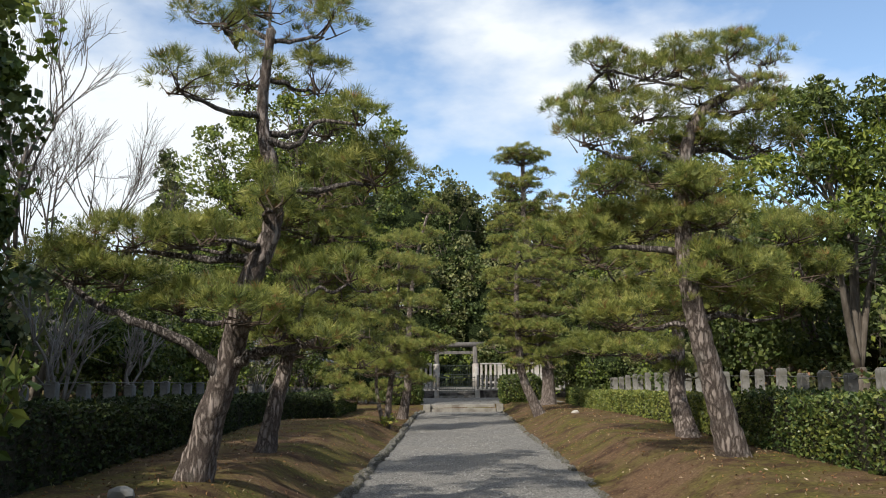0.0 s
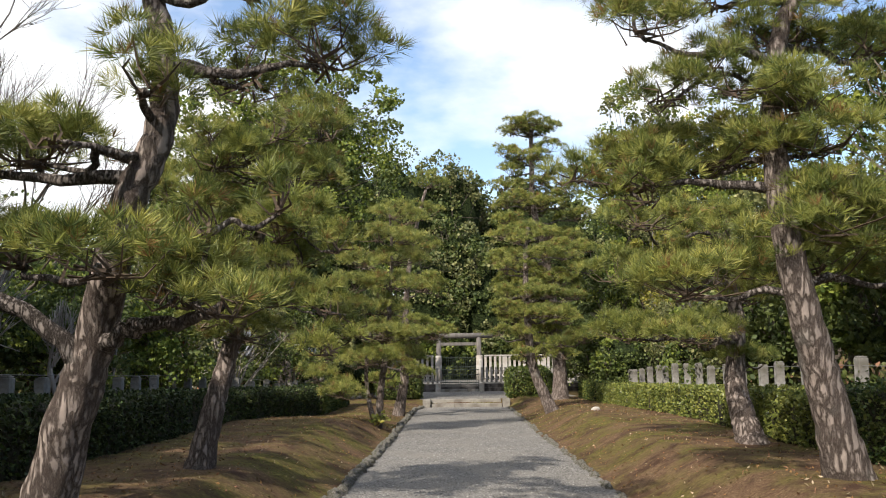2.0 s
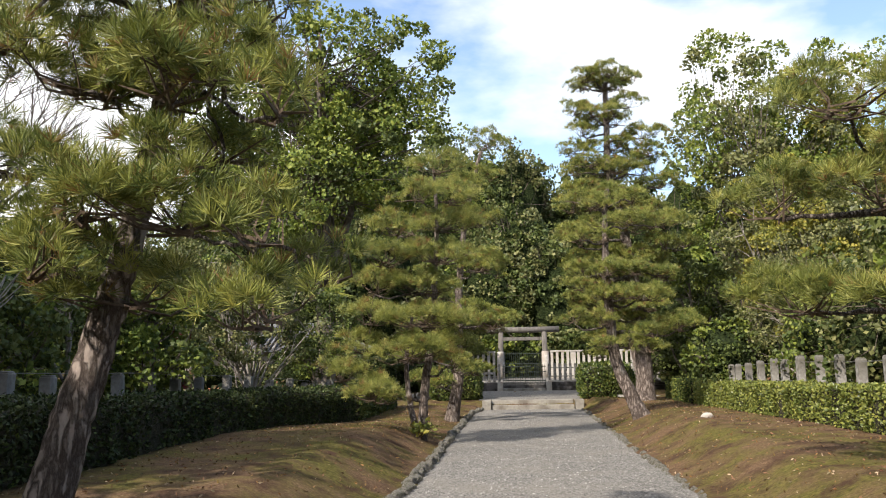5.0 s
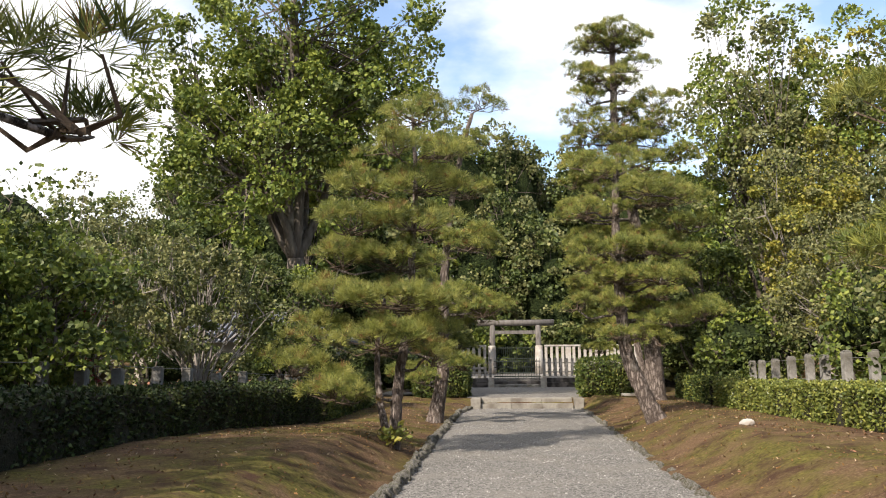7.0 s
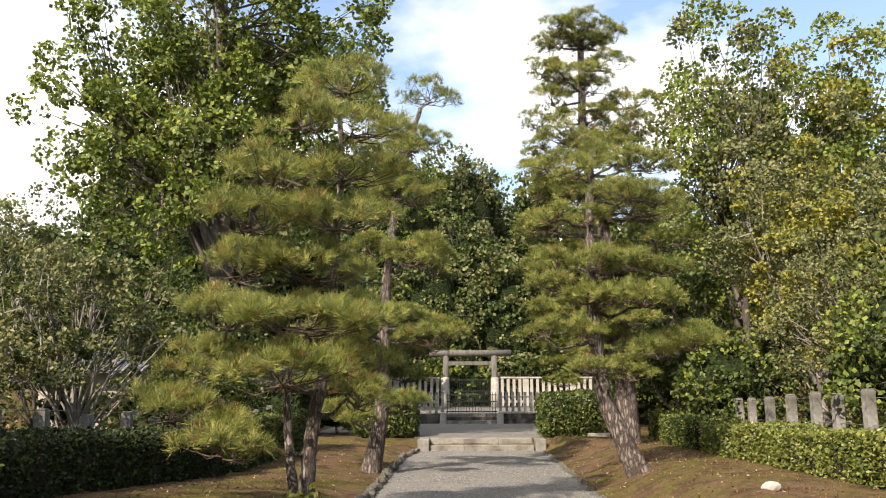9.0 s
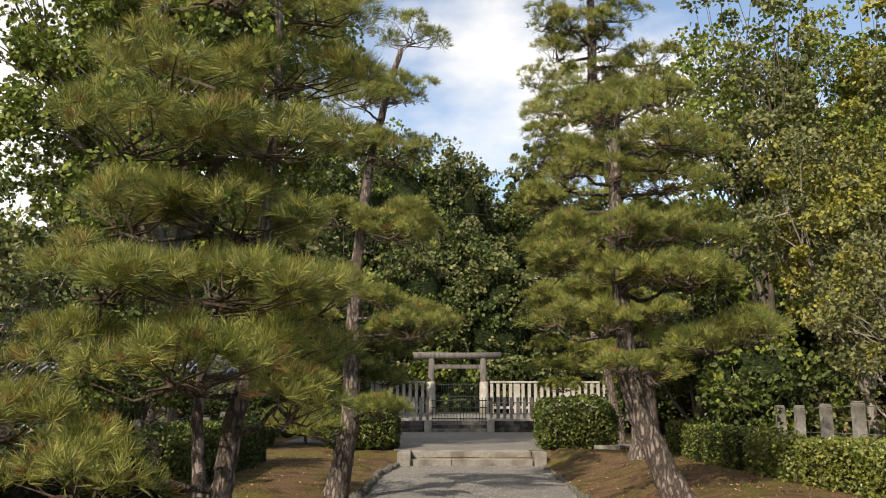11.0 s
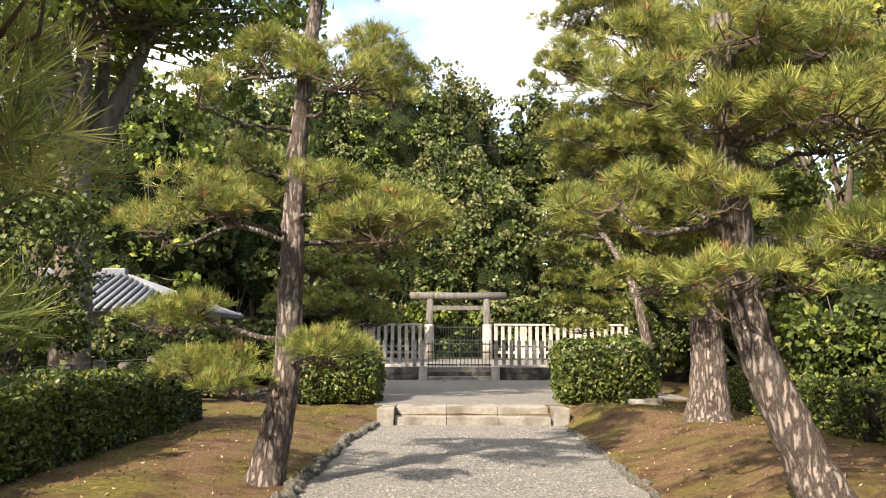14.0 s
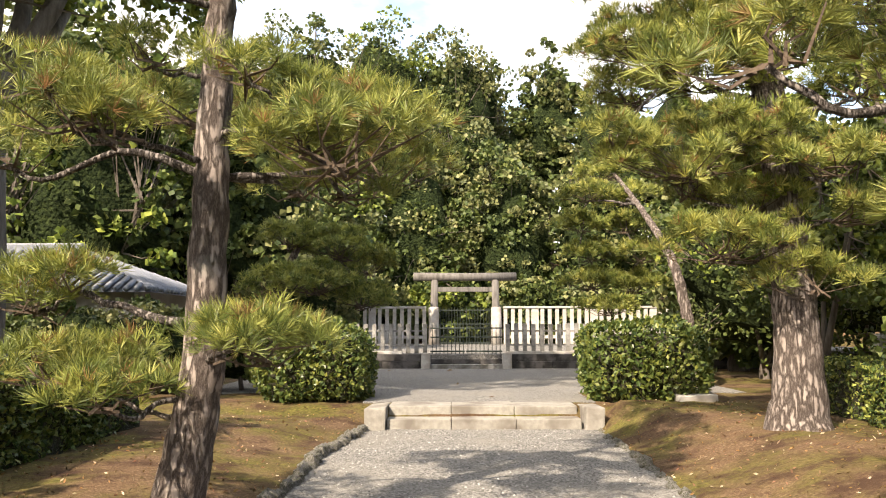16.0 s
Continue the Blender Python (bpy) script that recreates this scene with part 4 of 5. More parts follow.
# shrubs and small trees behind the other row of posts
for k, (x, y, z, r, h, mats, bark) in enumerate([
    (-7.6, 19.5, 2.5, 1.5, 1.4, DARK, M_TRUNK), (-9.4, 22.5, 2.6, 1.7, 1.6, GREEN, M_TRUNK), (-7.0, 23.8, 2.3, 1.4, 1.4, [M_LEAF_OLIVE, M_LEAF], M_BARE), (-6.6, 17.6, 1.7, 1.2, 1.2, DARK, M_TRUNK), (-5.9, 21.0, 1.9, 1.0, 1.2, GREEN, M_TRUNK),
    (-6.0, 27.2, 2.5, 1.5, 1.6, [M_LEAF_OLIVE, M_LEAF_DARK], M_BARE), (-8.6, 28.5, 3.2, 1.9, 2.2, [M_LEAF_OLIVE, M_LEAF_DARK], M_BARE), (-5.2, 31.5, 2.4, 1.3, 1.6, DARK, M_TRUNK),
    (-9.5, 33.0, 3.6, 2.2, 2.6, DARK, M_TRUNK), (-11.8, 27.0, 3.2, 2.2, 2.6, DARK, M_TRUNK)]):
    broad_tree((x, y), 3, 0.06, (x, y, z), (r, r, h), mats, [0.7, 0.3], 9500, 0.075 if bark == M_BARE else 0.085, "bushy evergreen shrub behind the stone posts" if bark == M_TRUNK else "twiggy olive shrub with pale bare stems", 50 + k, name="shrub", clumps=110 if bark == M_BARE else 60, clump_r=0.27 if bark == M_BARE else 0.4, forks=16 if bark == M_BARE else 9, bark=bark, fork_at=0.2, group="shrubs behind the posts")


def bare_tree(at, tall, girth, lean, label, seed, levels=4, stems=1, bark=None):
    """A leafless tree: limbs fork again and again into fine twigs."""
    rng = np.random.default_rng(seed)
    foot = np.array((at[0], at[1], float(height(at[0], at[1]))))
    tree = thing("bare_tree", foot, label, "tree", "leafless trees")
    limbs, fine = [], []
    bark = bark or M_BARE

    def grow(p, d, length, r, level):
        q = p + d * length
        line = smooth_line([p, p + d * length * 0.5 + rng.normal(0, 0.05 * length, 3), q], 6 if level > 1 else 4)
        (limbs if level > 1 else fine).append(tube(line, np.linspace(r, r * 0.62, len(line)), 7 if level > 1 else 4))
        if level == 0:
            return
        for _ in range(3 if level > 2 else 5):
            nd = unit(d + rng.normal(0, 0.34, 3) + (0, 0, 0.18))
            grow(p + (q - p) * rng.uniform(0.55, 1.0), nd, length * rng.uniform(0.55, 0.8), r * 0.55, level - 1)

    for k in range(stems):
        turn = 2.1 * k + seed
        tip = (lean[0] + 0.22 * math.cos(turn) * (stems > 1), lean[1] + 0.22 * math.sin(turn) * (stems > 1), 1.0)
        grow(np.array((0.1 * math.cos(turn), 0.1 * math.sin(turn), -0.1)), unit(np.array(tip)), tall * (0.36 - 0.04 * k), girth * (1 - 0.15 * k), levels)
    child("trunk", np_mesh("trunk", *limbs[0], bark, smooth=True), tree)
    for v, t in limbs[1:]:
        child("limb", np_mesh("limb", v, t, bark, smooth=True), tree)
    tagged(child("twig_spray", np_mesh("twig_spray", *joined(fine), bark), tree), kind="stuff")


bare_tree((-9.0, 18.5), 10.0, 0.10, (0.05, 0.0), "leafless grey tree with upright limbs", 61, 5, stems=3, bark=M_TRUNK)
bare_tree((-10.4, 18.0), 9.0, 0.10, (0.0, 0.1), "leafless grey tree with upright limbs", 62, stems=3, bark=M_TRUNK)
bare_tree((-7.6, 16.5), 3.6, 0.05, (-0.1, 0.0), "small leafless tree with pale stems", 63, 3)
bare_tree((-6.6, 14.5), 3.2, 0.05, (0.1, 0.0), "small leafless tree with pale stems", 64, 3)
bare_tree((-8.2, 13.5), 3.4, 0.05, (0.05, 0.1), "small leafless tree with pale stems", 65, 3)
bare_tree((-5.7, 12.6), 3.0, 0.05, (-0.08, 0.0), "small leafless tree with pale stems", 67, 3)
bare_tree((-6.0, 16.0), 3.2, 0.05, (0.0, 0.05), "small leafless tree with pale stems", 68, 3)
bare_tree((-7.2, 11.6), 3.4, 0.05, (0.08, 0.0), "small leafless tree with pale stems", 69, 3)
bare_tree((-6.4, 19.5), 3.4, 0.05, (0.12, 0.0), "small leafless tree with pale stems", 66, 3)

# the cypress and the wooded hill behind the court
broad_tree((-23.0, 70.0), 12, 0.3, (-23.0, 70.0, 12.0), (3.7, 3.7, 8.8), [M_LEAF_DARK, M_LEAF_OLIVE], [0.7, 0.3], 13000, 0.34, "narrow pointed dark green cypress tree", 70, name="cypress_tree", clumps=170, clump_r=0.8, slim=0.3, low=-0.98, cone=0.85, hollow=0.3)
HILL = [(0.8, 78, 14.0, 4.0, 7.0), (-3.8, 76, 14.0, 4.2, 7.2), (5.0, 80, 11.0, 3.0, 5.8), (7.0, 79, 14.6, 2.2, 5.6), (10.5, 77, 11.5, 3.6, 6.6), (15, 76, 11, 4, 7), (-8.5, 75, 13.5, 4.4, 7.4), (-14, 74, 12.5, 4.6, 7.4),
        (-21, 76, 9, 5, 6), (21, 74, 9, 5, 7), (-1.5, 70, 6.0, 3.2, 5.4), (3.5, 70, 5.8, 3.2, 5.2), (8.5, 69, 5.6, 3.4, 5.2), (-6.5, 69, 6.0, 3.4, 5.4), (-12, 66, 6.0, 3.6, 5.4), (14, 66, 5.6, 3.6, 5.4),
        (1.0, 73, 9.5, 3.4, 5.0), (-18, 60, 5, 4.0, 5.0), (20, 58, 5.5, 4.0, 5.4), (-29, 66, 7, 6, 6), (29, 64, 7, 6, 6), (11.5, 52, 4.6, 3.0, 4.4), (-9.5, 55, 5.4, 3.2, 5.2), (8.2, 47, 3.4, 2.2, 3.2), (-5.5, 60, 4.4, 2.6, 4.0), (-10.5, 49, 6.0, 3.2, 5.4), (-6.6, 52, 5.6, 2.4, 5.0), (-14.5, 52, 6.5, 3.4, 6.0),
        (-6.0, 86, 15.0, 5.0, 8.0), (-13, 86, 14.5, 5.4, 8.0), (2.2, 88, 14.0, 4.0, 7.5), (-18, 84, 12, 5, 7),
        (-3.6, 66.2, 2.0, 2.3, 1.9), (0.4, 66.6, 2.1, 2.2, 2.0), (4.4, 66.2, 2.0, 2.3, 1.9), (8.2, 65.8, 2.0, 2.2, 1.9)]
for k, (x, y, z, r, h) in enumerate(HILL):
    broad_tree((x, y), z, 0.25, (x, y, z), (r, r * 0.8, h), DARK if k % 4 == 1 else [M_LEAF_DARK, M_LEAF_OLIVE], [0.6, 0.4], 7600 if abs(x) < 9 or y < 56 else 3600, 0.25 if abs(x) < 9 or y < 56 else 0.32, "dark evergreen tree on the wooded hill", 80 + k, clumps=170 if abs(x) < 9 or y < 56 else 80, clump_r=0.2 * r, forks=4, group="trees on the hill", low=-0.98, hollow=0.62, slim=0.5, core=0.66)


# evergreen thickets that close the grove on the sides and behind the entrance; those beside and behind the start are
# unseen, added to hold off sky light
THICKET = [(-8.9, 14.9, 1.9), (-11.5, 3, 3.0), (-12.5, 9, 2.8), (-13, 14, 2.6), (-14.5, 20, 3.2), (-14.5, 33, 3.6), (-15, 46, 3.6), (-12.5, 52, 3.2), (13.5, 20, 3.2), (14.5, 27, 3.4), (16.5, 35, 4.0), (16, 45, 3.8),
           (13, 12, 3.0), (12, 5, 3.0), (9, -6, 3.2), (3, -10, 3.4), (-4, -10, 3.4), (-9, -5, 3.2), (9.8, 11.5, 2.2), (8.0, 27.5, 1.7), (7.8, 24.6, 1.6), (6.6, 33.5, 1.3), (12, 48, 3.2), (7.4, 43.0, 2.4)]
for k, (x, y, r) in enumerate(THICKET):
    z = float(height(x, y)) + 0.95 * r
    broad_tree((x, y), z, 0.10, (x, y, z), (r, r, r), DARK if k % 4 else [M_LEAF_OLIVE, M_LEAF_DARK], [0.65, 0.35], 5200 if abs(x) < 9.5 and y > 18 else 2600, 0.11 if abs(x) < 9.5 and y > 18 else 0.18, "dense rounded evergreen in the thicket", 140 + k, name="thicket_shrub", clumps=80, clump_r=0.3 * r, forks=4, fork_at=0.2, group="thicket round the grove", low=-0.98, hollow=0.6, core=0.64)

# Evergreens added mostly out of view, placed to cast shade on the left bank.
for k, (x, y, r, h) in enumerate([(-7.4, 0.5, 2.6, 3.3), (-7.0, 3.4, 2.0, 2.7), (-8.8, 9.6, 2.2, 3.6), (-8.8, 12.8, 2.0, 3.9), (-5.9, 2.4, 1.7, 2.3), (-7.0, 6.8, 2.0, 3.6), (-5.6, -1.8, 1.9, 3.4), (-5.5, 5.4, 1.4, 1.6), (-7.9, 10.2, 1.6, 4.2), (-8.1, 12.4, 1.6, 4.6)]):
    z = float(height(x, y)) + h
    broad_tree((x, y), z, 0.16, (x, y, z), (r, r, h), DARK, [0.65, 0.35], 7000, 0.17, "added evergreen, mostly out of view, that shades the left bank", 190 + k, clumps=90, clump_r=0.6, forks=5, group="trees at the entrance", low=-0.95, hollow=0.6, core=0.6)

for k, (x, y) in enumerate([(-3.4, 39.6), (-4.7, 38.7), (-5.4, 39.6), (-7.0, 39.6), (-8.6, 39.8), (-6.2, 38.9), (-7.8, 38.6), (-9.4, 39.0), (-11.2, 38.6)]):
    broad_tree((x, y), 1.5, 0.04, (x, y, 1.1), (1.05, 0.8, 0.85), [M_LEAF_DARK, M_LEAF_OLIVE], [0.7, 0.3], 3600, 0.10, "low rounded evergreen shrub before the house", 220 + k, name="shrub", clumps=40, clump_r=0.26, forks=5, fork_at=0.2, group="low shrubs before the house", low=-0.98, core=0.66)


# ---- hedges ----
def hedge(line, wide, y0, y1, z0, z1, label, seed, leaves, side, yellow=0.3, size=0.055, mats=None):
    """A clipped hedge along line(y); side: +1 when it spreads to larger x. A ragged solid core in shade-dark twig
    colour, with leaves on its faces and top.
    """
    rng = np.random.default_rng(seed)
    ym = (y0 + y1) / 2
    foot = np.array((float(line(ym)) + side * wide / 2, ym, float(height(line(ym), ym))))
    ob = thing("hedge", foot, label, "hedge", "hedges along the walk")

    def top(y):
        return np.interp(y, [y0, y1], [z0, z1]) + 0.03 * np.sin(y * 1.7) + 0.02 * np.sin(y * 4.1)
    ys = np.arange(y0, y1 + 0.2, 0.2)
    ring = np.array([(0.04, -0.2), (0.05, 0.5), (0.07, 0.86), (0.16, 0.95), (0.5, 0.96), (0.84, 0.95), (0.94, 0.86), (0.96, -0.2)])
    g = height(line(ys), ys)
    v = np.stack([line(ys)[:, None] + side * wide * ring[:, 0], np.repeat(ys[:, None], 8, 1), g[:, None] + (top(ys) - g)[:, None] * ring[:, 1]], -1)
    v += rng.normal(0, 0.02, v.shape)
    k = len(ys)
    i, j = np.meshgrid(np.arange(k - 1), np.arange(8), indexing="ij")
    q = np.stack([i * 8 + j, i * 8 + (j + 1) % 8, (i + 1) * 8 + (j + 1) % 8, (i + 1) * 8 + j], -1).reshape(-1, 4)
    cap = [[0, c, c + 1] for c in range(1, 7)] + [[(k - 1) * 8, (k - 1) * 8 + c + 1, (k - 1) * 8 + c] for c in range(1, 7)]
    child("shaded_twig_core", np_mesh("shaded_twig_core", v.reshape(-1, 3) - foot, np.concatenate([q[:, :3], q[:, [0, 2, 3]], cap]), M_HEDGE_CORE), ob)
    y = rng.uniform(y0, y1, leaves)
    hh = top(y) - height(line(y), y)
    u = rng.uniform(0, 1, leaves)
    face = u < 0.62
    endcap = u > 0.96
    x = np.where(face, rng.normal(0.03, 0.035, leaves), rng.uniform(0, 1.0, leaves)) * wide
    lump = 0.035 * np.sin(y * 5 + 3 * np.sin(y * 2.3))
    zf = np.where(face | endcap, rng.uniform(0.02, 1.0, leaves), 1.0 + rng.normal(-0.01, 0.03, leaves))
    y = np.where(endcap, np.where(rng.uniform(size=leaves) < 0.5, y0, y1) + rng.normal(0, 0.03, leaves), y)
    at = np.stack([line(y) + side * (x + lump * face), y, height(line(y), y) + hh * zf], -1)
    way = np.where(face[:, None], (-side, 0, 0.35), (0, 0, 1.0)) + rng.normal(0, 0.3, (leaves, 3))
    v, t = leaf_cloud(rng, at - foot, unit(way), size, 0.32)
    kk = (rng.uniform(size=leaves) < yellow).astype(int)
    child("leaves", np_mesh("leaves", v, t, mats or [M_HEDGE, M_HEDGE_Y], np.repeat(kk, 2)), ob)
    return ob


hedge(hedge_left, 1.0, -4.0, 27.5, 1.38, 0.98, "long clipped dark green hedge, darkened further for shade", 101, 42000, -1, yellow=0.16, mats=[M_HEDGE_SHADED, M_HEDGE])
hedge(hedge_left, 0.9, 28.2, 34.5, 1.02, 1.05, "clipped green hedge between pines", 102, 14000, -1, yellow=0.45, size=0.065)
hedge(hedge_right, 0.9, -4.0, 12.6, 1.38, 1.2, "clipped leafy green hedge with open patches", 103, 24000, 1, yellow=0.4)
hedge(hedge_right, 0.9, 13.2, 29.6, 1.12, 0.95, "low clipped sunlit hedge of small yellow-green leaves", 104, 30000, 1, yellow=0.5, mats=[M_HEDGE_Y, M_HEDGE_SUNLIT])
hedge(hedge_right, 0.9, 30.0, 35.6, 0.98, 1.02, "low clipped hedge near the steps", 105, 10000, 1, yellow=0.45, mats=[M_HEDGE, M_HEDGE_SUNLIT])


def clipped_bush(x0, x1, y0, y1, top, label, seed, leaves):
    rng = np.random.default_rng(seed)
    c = np.array(((x0 + x1) / 2, (y0 + y1) / 2, 0.2))
    ob = thing("clipped_bush", c, label, "bush")
    half = np.array(((x1 - x0) / 1.94, (y1 - y0) / 1.94, (top - 0.2) / 1.97))
    bm = bmesh.new()
    # Solid core whose near-black colour stands for shade behind the leaves.
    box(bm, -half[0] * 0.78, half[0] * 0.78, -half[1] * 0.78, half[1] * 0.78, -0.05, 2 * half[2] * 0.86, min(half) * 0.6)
    part("shaded_twig_core", bm, M_HEDGE_CORE, ob)
    d = rng.normal(size=(leaves, 3))
    d = d / (np.sum(np.abs(d / np.abs(d).max(1, keepdims=True)) ** 3.4, axis=1, keepdims=True) ** (1 / 3.4)) / np.abs(d).max(1, keepdims=True)
    wave = 0.05 * np.sin(5.1 * d[:, 0] + 2 * d[:, 2] + seed) + 0.05 * np.sin(6.3 * d[:, 1] - 3 * d[:, 2]) + 0.03 * np.sin(11 * d[:, 0] + 9 * d[:, 1])
    at = d * half * (rng.normal(1.0, 0.035, leaves) + wave)[:, None] + (0, 0, half[2])
    keep = at[:, 2] > 0.02
    at, d = at[keep], d[keep]
    v, t = leaf_cloud(rng, at, unit(d + (0, 0, 0.4)), 0.085, 0.34)
    k = (rng.uniform(size=len(at)) < 0.5).astype(int)
    child("leaves", np_mesh("leaves", v, t, [M_HEDGE, M_HEDGE_Y], np.repeat(k, 2)), ob)


clipped_bush(2.55, 4.35, 36.7, 38.6, 1.5, "rounded clipped evergreen bush beside the steps", 111, 9000)
clipped_bush(-2.7, -0.95, 37.0, 39.0, 1.5, "square clipped evergreen bush beside the steps", 112, 9000)


# ---- stone posts with wires ----
def post_row(xs, y0, y1, gap, tall, label, seed, group):
    rng = random.Random(seed)
    first = None
    y = y0
    spots = []
    while y < y1:
        x = float(xs(y)) + rng.uniform(-0.05, 0.05)
        z = float(height(x, y))
        if first is None:
            first = thing("stone_post", (x, y, z), label, "post", group)
            bm = bmesh.new()
            box(bm, -0.075, 0.075, -0.075, 0.075, -0.15, tall, 0.012)
            part("shaft", bm, M_STONE, first)
            bm = bmesh.new()
            box(bm, -0.066, 0.066, -0.066, 0.066, tall, tall + 0.025, 0.02)
            part("cap", bm, M_STONE, first)
        else:
            copy_thing(first, pose(x, y, z + rng.uniform(-0.05, 0.04), rng.uniform(-1.5, 1.5), rng.uniform(-1.5, 1.5), rng.uniform(-6, 6)))
        spots.append((x, y, z))
        y += gap
    for h in (0.55, 0.95):
        v, t = tube([(x, y, z + h) for x, y, z in spots], [0.005] * len(spots), 4)
        tagged(new("fence_wire", np_mesh("fence_wire", v, t, M_WIRE)), "thin wire strung along stone posts", "wire", group + " wires")


post_row(lambda y: hedge_left(y) - 1.25, 3.0, 36.5, 1.02, 0.93, "square weathered grey stone post", 121, "stone posts behind the hedge")
post_row(lambda y: hedge_right(y) + 1.6, 3.0, 37.0, 1.05, 1.03, "square weathered pale stone post", 122, "stone posts across the walk")


# ---- steps ----
def build_steps():
    rng = random.Random(7)
    steps = tagged(new("steps"), "two broad worn stone steps up to the court", "steps", kind="structure")
    for y, z, depth in ((36.0, 0.0, 0.45), (36.42, 0.15, 0.75)):
        for k in range(3):
            x0, x1 = -0.50 + k * 0.915, -0.50 + (k + 1) * 0.915 - 0.006
            bm = bmesh.new()
            box(bm, x0, x1, y, y + depth, z - 0.1, z + 0.152, 0.015, rng, 0.004)
            part("step_stone", bm, M_STEP, steps)
    for x in (-0.66, 2.42):
        bm = bmesh.new()
        box(bm, x - 0.14, x + 0.14, 35.9, 36.75, -0.1, 0.32, 0.03, rng, 0.02)
        part("cheek_stone", bm, M_STEP, steps)


build_steps()


# ---- stone platform, fences, gate and torii ----
def platform():
    rng = random.Random(9)
    ob = tagged(new("stone_platform"), "low two-course platform of dark dressed stone", "platform", kind="structure")
    bm = bmesh.new()
    box(bm, -14, 16, 48.25, 66, 0.2, 0.69)
    part("fill", bm, M_GRAVEL, ob)
    for z0, z1, y in ((0.25, 0.5, 48.0), (0.505, 0.70, 48.12)):
        for a, e in ((-14.0, -0.45), (2.13, 16.0)):
            x = a
            while x < e - 0.3:
                x1 = min(x + rng.uniform(0.8, 1.3), e)
                bm = bmesh.new()
                box(bm, x, x1 - 0.012, y, y + 0.4, z0, z1, 0.012, rng, 0.006)
                part("course_stone", bm, M_DARKSTONE, ob)
                x = x1
    for z0, z1, y in ((0.25, 0.42, 47.9), (0.42, 0.56, 48.2), (0.56, 0.69, 48.5)):
        for k in range(3):
            bm = bmesh.new()
            box(bm, -0.30 + k * 0.765, -0.30 + (k + 1) * 0.765 - 0.012, y, y + 0.5, z0, z1, 0.012, rng, 0.004)
            part("step_stone", bm, M_DARKSTONE if z0 > 0.3 else M_STONE, ob)
    for x in (-0.31, 1.99):
        bm = bmesh.new()
        box(bm, x - 0.13, x + 0.13, 47.85, 48.3, 0.25, 0.74, 0.02)
        part("end_block", bm, M_PALE, ob)
    x = -14.0
    while x < 15:
        if not -1.2 < x < 2.0:
            bm = bmesh.new()
            box(bm, x, x + 0.99, 48.45, 48.7, 0.69, 0.78, 0.012)
            part("coping_stone", bm, M_PALE, ob)
        x += 1.0


platform()


def stone_fence(name, x0, x1, y, z, tall, gap, wide, mat, label, rails, cap, big_every=0):
    """A fence of square stone pales, each a piece, on through-rails."""
    rng = random.Random(int(x0 * 10) + 77)
    ob = thing(name, ((x0 + x1) / 2, y, z), label, "fence")
    n = int((x1 - x0) / gap)
    cx = (x0 + x1) / 2
    shared = {}
    for k in range(n + 1):
        x = x0 + (x1 - x0) * k / n - cx
        big = big_every and k % big_every == big_every // 2
        key = (big, rng.randrange(2))
        if key not in shared:
            bm = bmesh.new()
            w = wide * (2.0 if big else 1.0)
            box(bm, -w / 2, w / 2, -wide * 0.45, wide * 0.45, -0.05, tall - (0.10 if cap else 0.0) + 0.015 * key[1], 0.012)
            me = bpy.data.meshes.new("pale")
            bm.to_mesh(me)
            bm.free()
            me.materials.append(mat)
            shared[key] = me
        child("pale", shared[key], ob).location = (x, 0, 0)
    for h, t in rails:
        bm = bmesh.new()
        box(bm, x0 - cx, x1 - cx, -wide * 0.25, wide * 0.25, h - t / 2, h + t / 2, 0.008)
        part("rail", bm, mat, ob)
    if cap:
        bm = bmesh.new()
        box(bm, x0 - cx - 0.1, x1 - cx + 0.1, -wide * 0.75, wide * 0.75, tall - 0.10, tall, 0.02)
        part("coping_beam", bm, mat, ob)


stone_fence("stone_fence", -13.0, -0.85, 63.5, 0.69, 1.78, 0.34, 0.17, M_PALE, "tall pale granite fence beside the gate", ((0.35, 0.14),), True, 8)
stone_fence("stone_fence", 2.95, 15.0, 63.5, 0.69, 1.78, 0.34, 0.17, M_PALE, "tall pale granite fence beside the gate", ((0.35, 0.14),), True, 8)
stone_fence("low_stone_fence", -6.5, -0.35, 48.6, 0.76, 0.80, 0.245, 0.12, M_STONE, "low grey stone fence along the platform edge", ((0.60, 0.05), (0.2, 0.05)), False)
stone_fence("low_stone_fence", 2.05, 8.3, 48.6, 0.76, 0.80, 0.245, 0.12, M_STONE, "low grey stone fence along the platform edge", ((0.60, 0.05), (0.2, 0.05)), False)


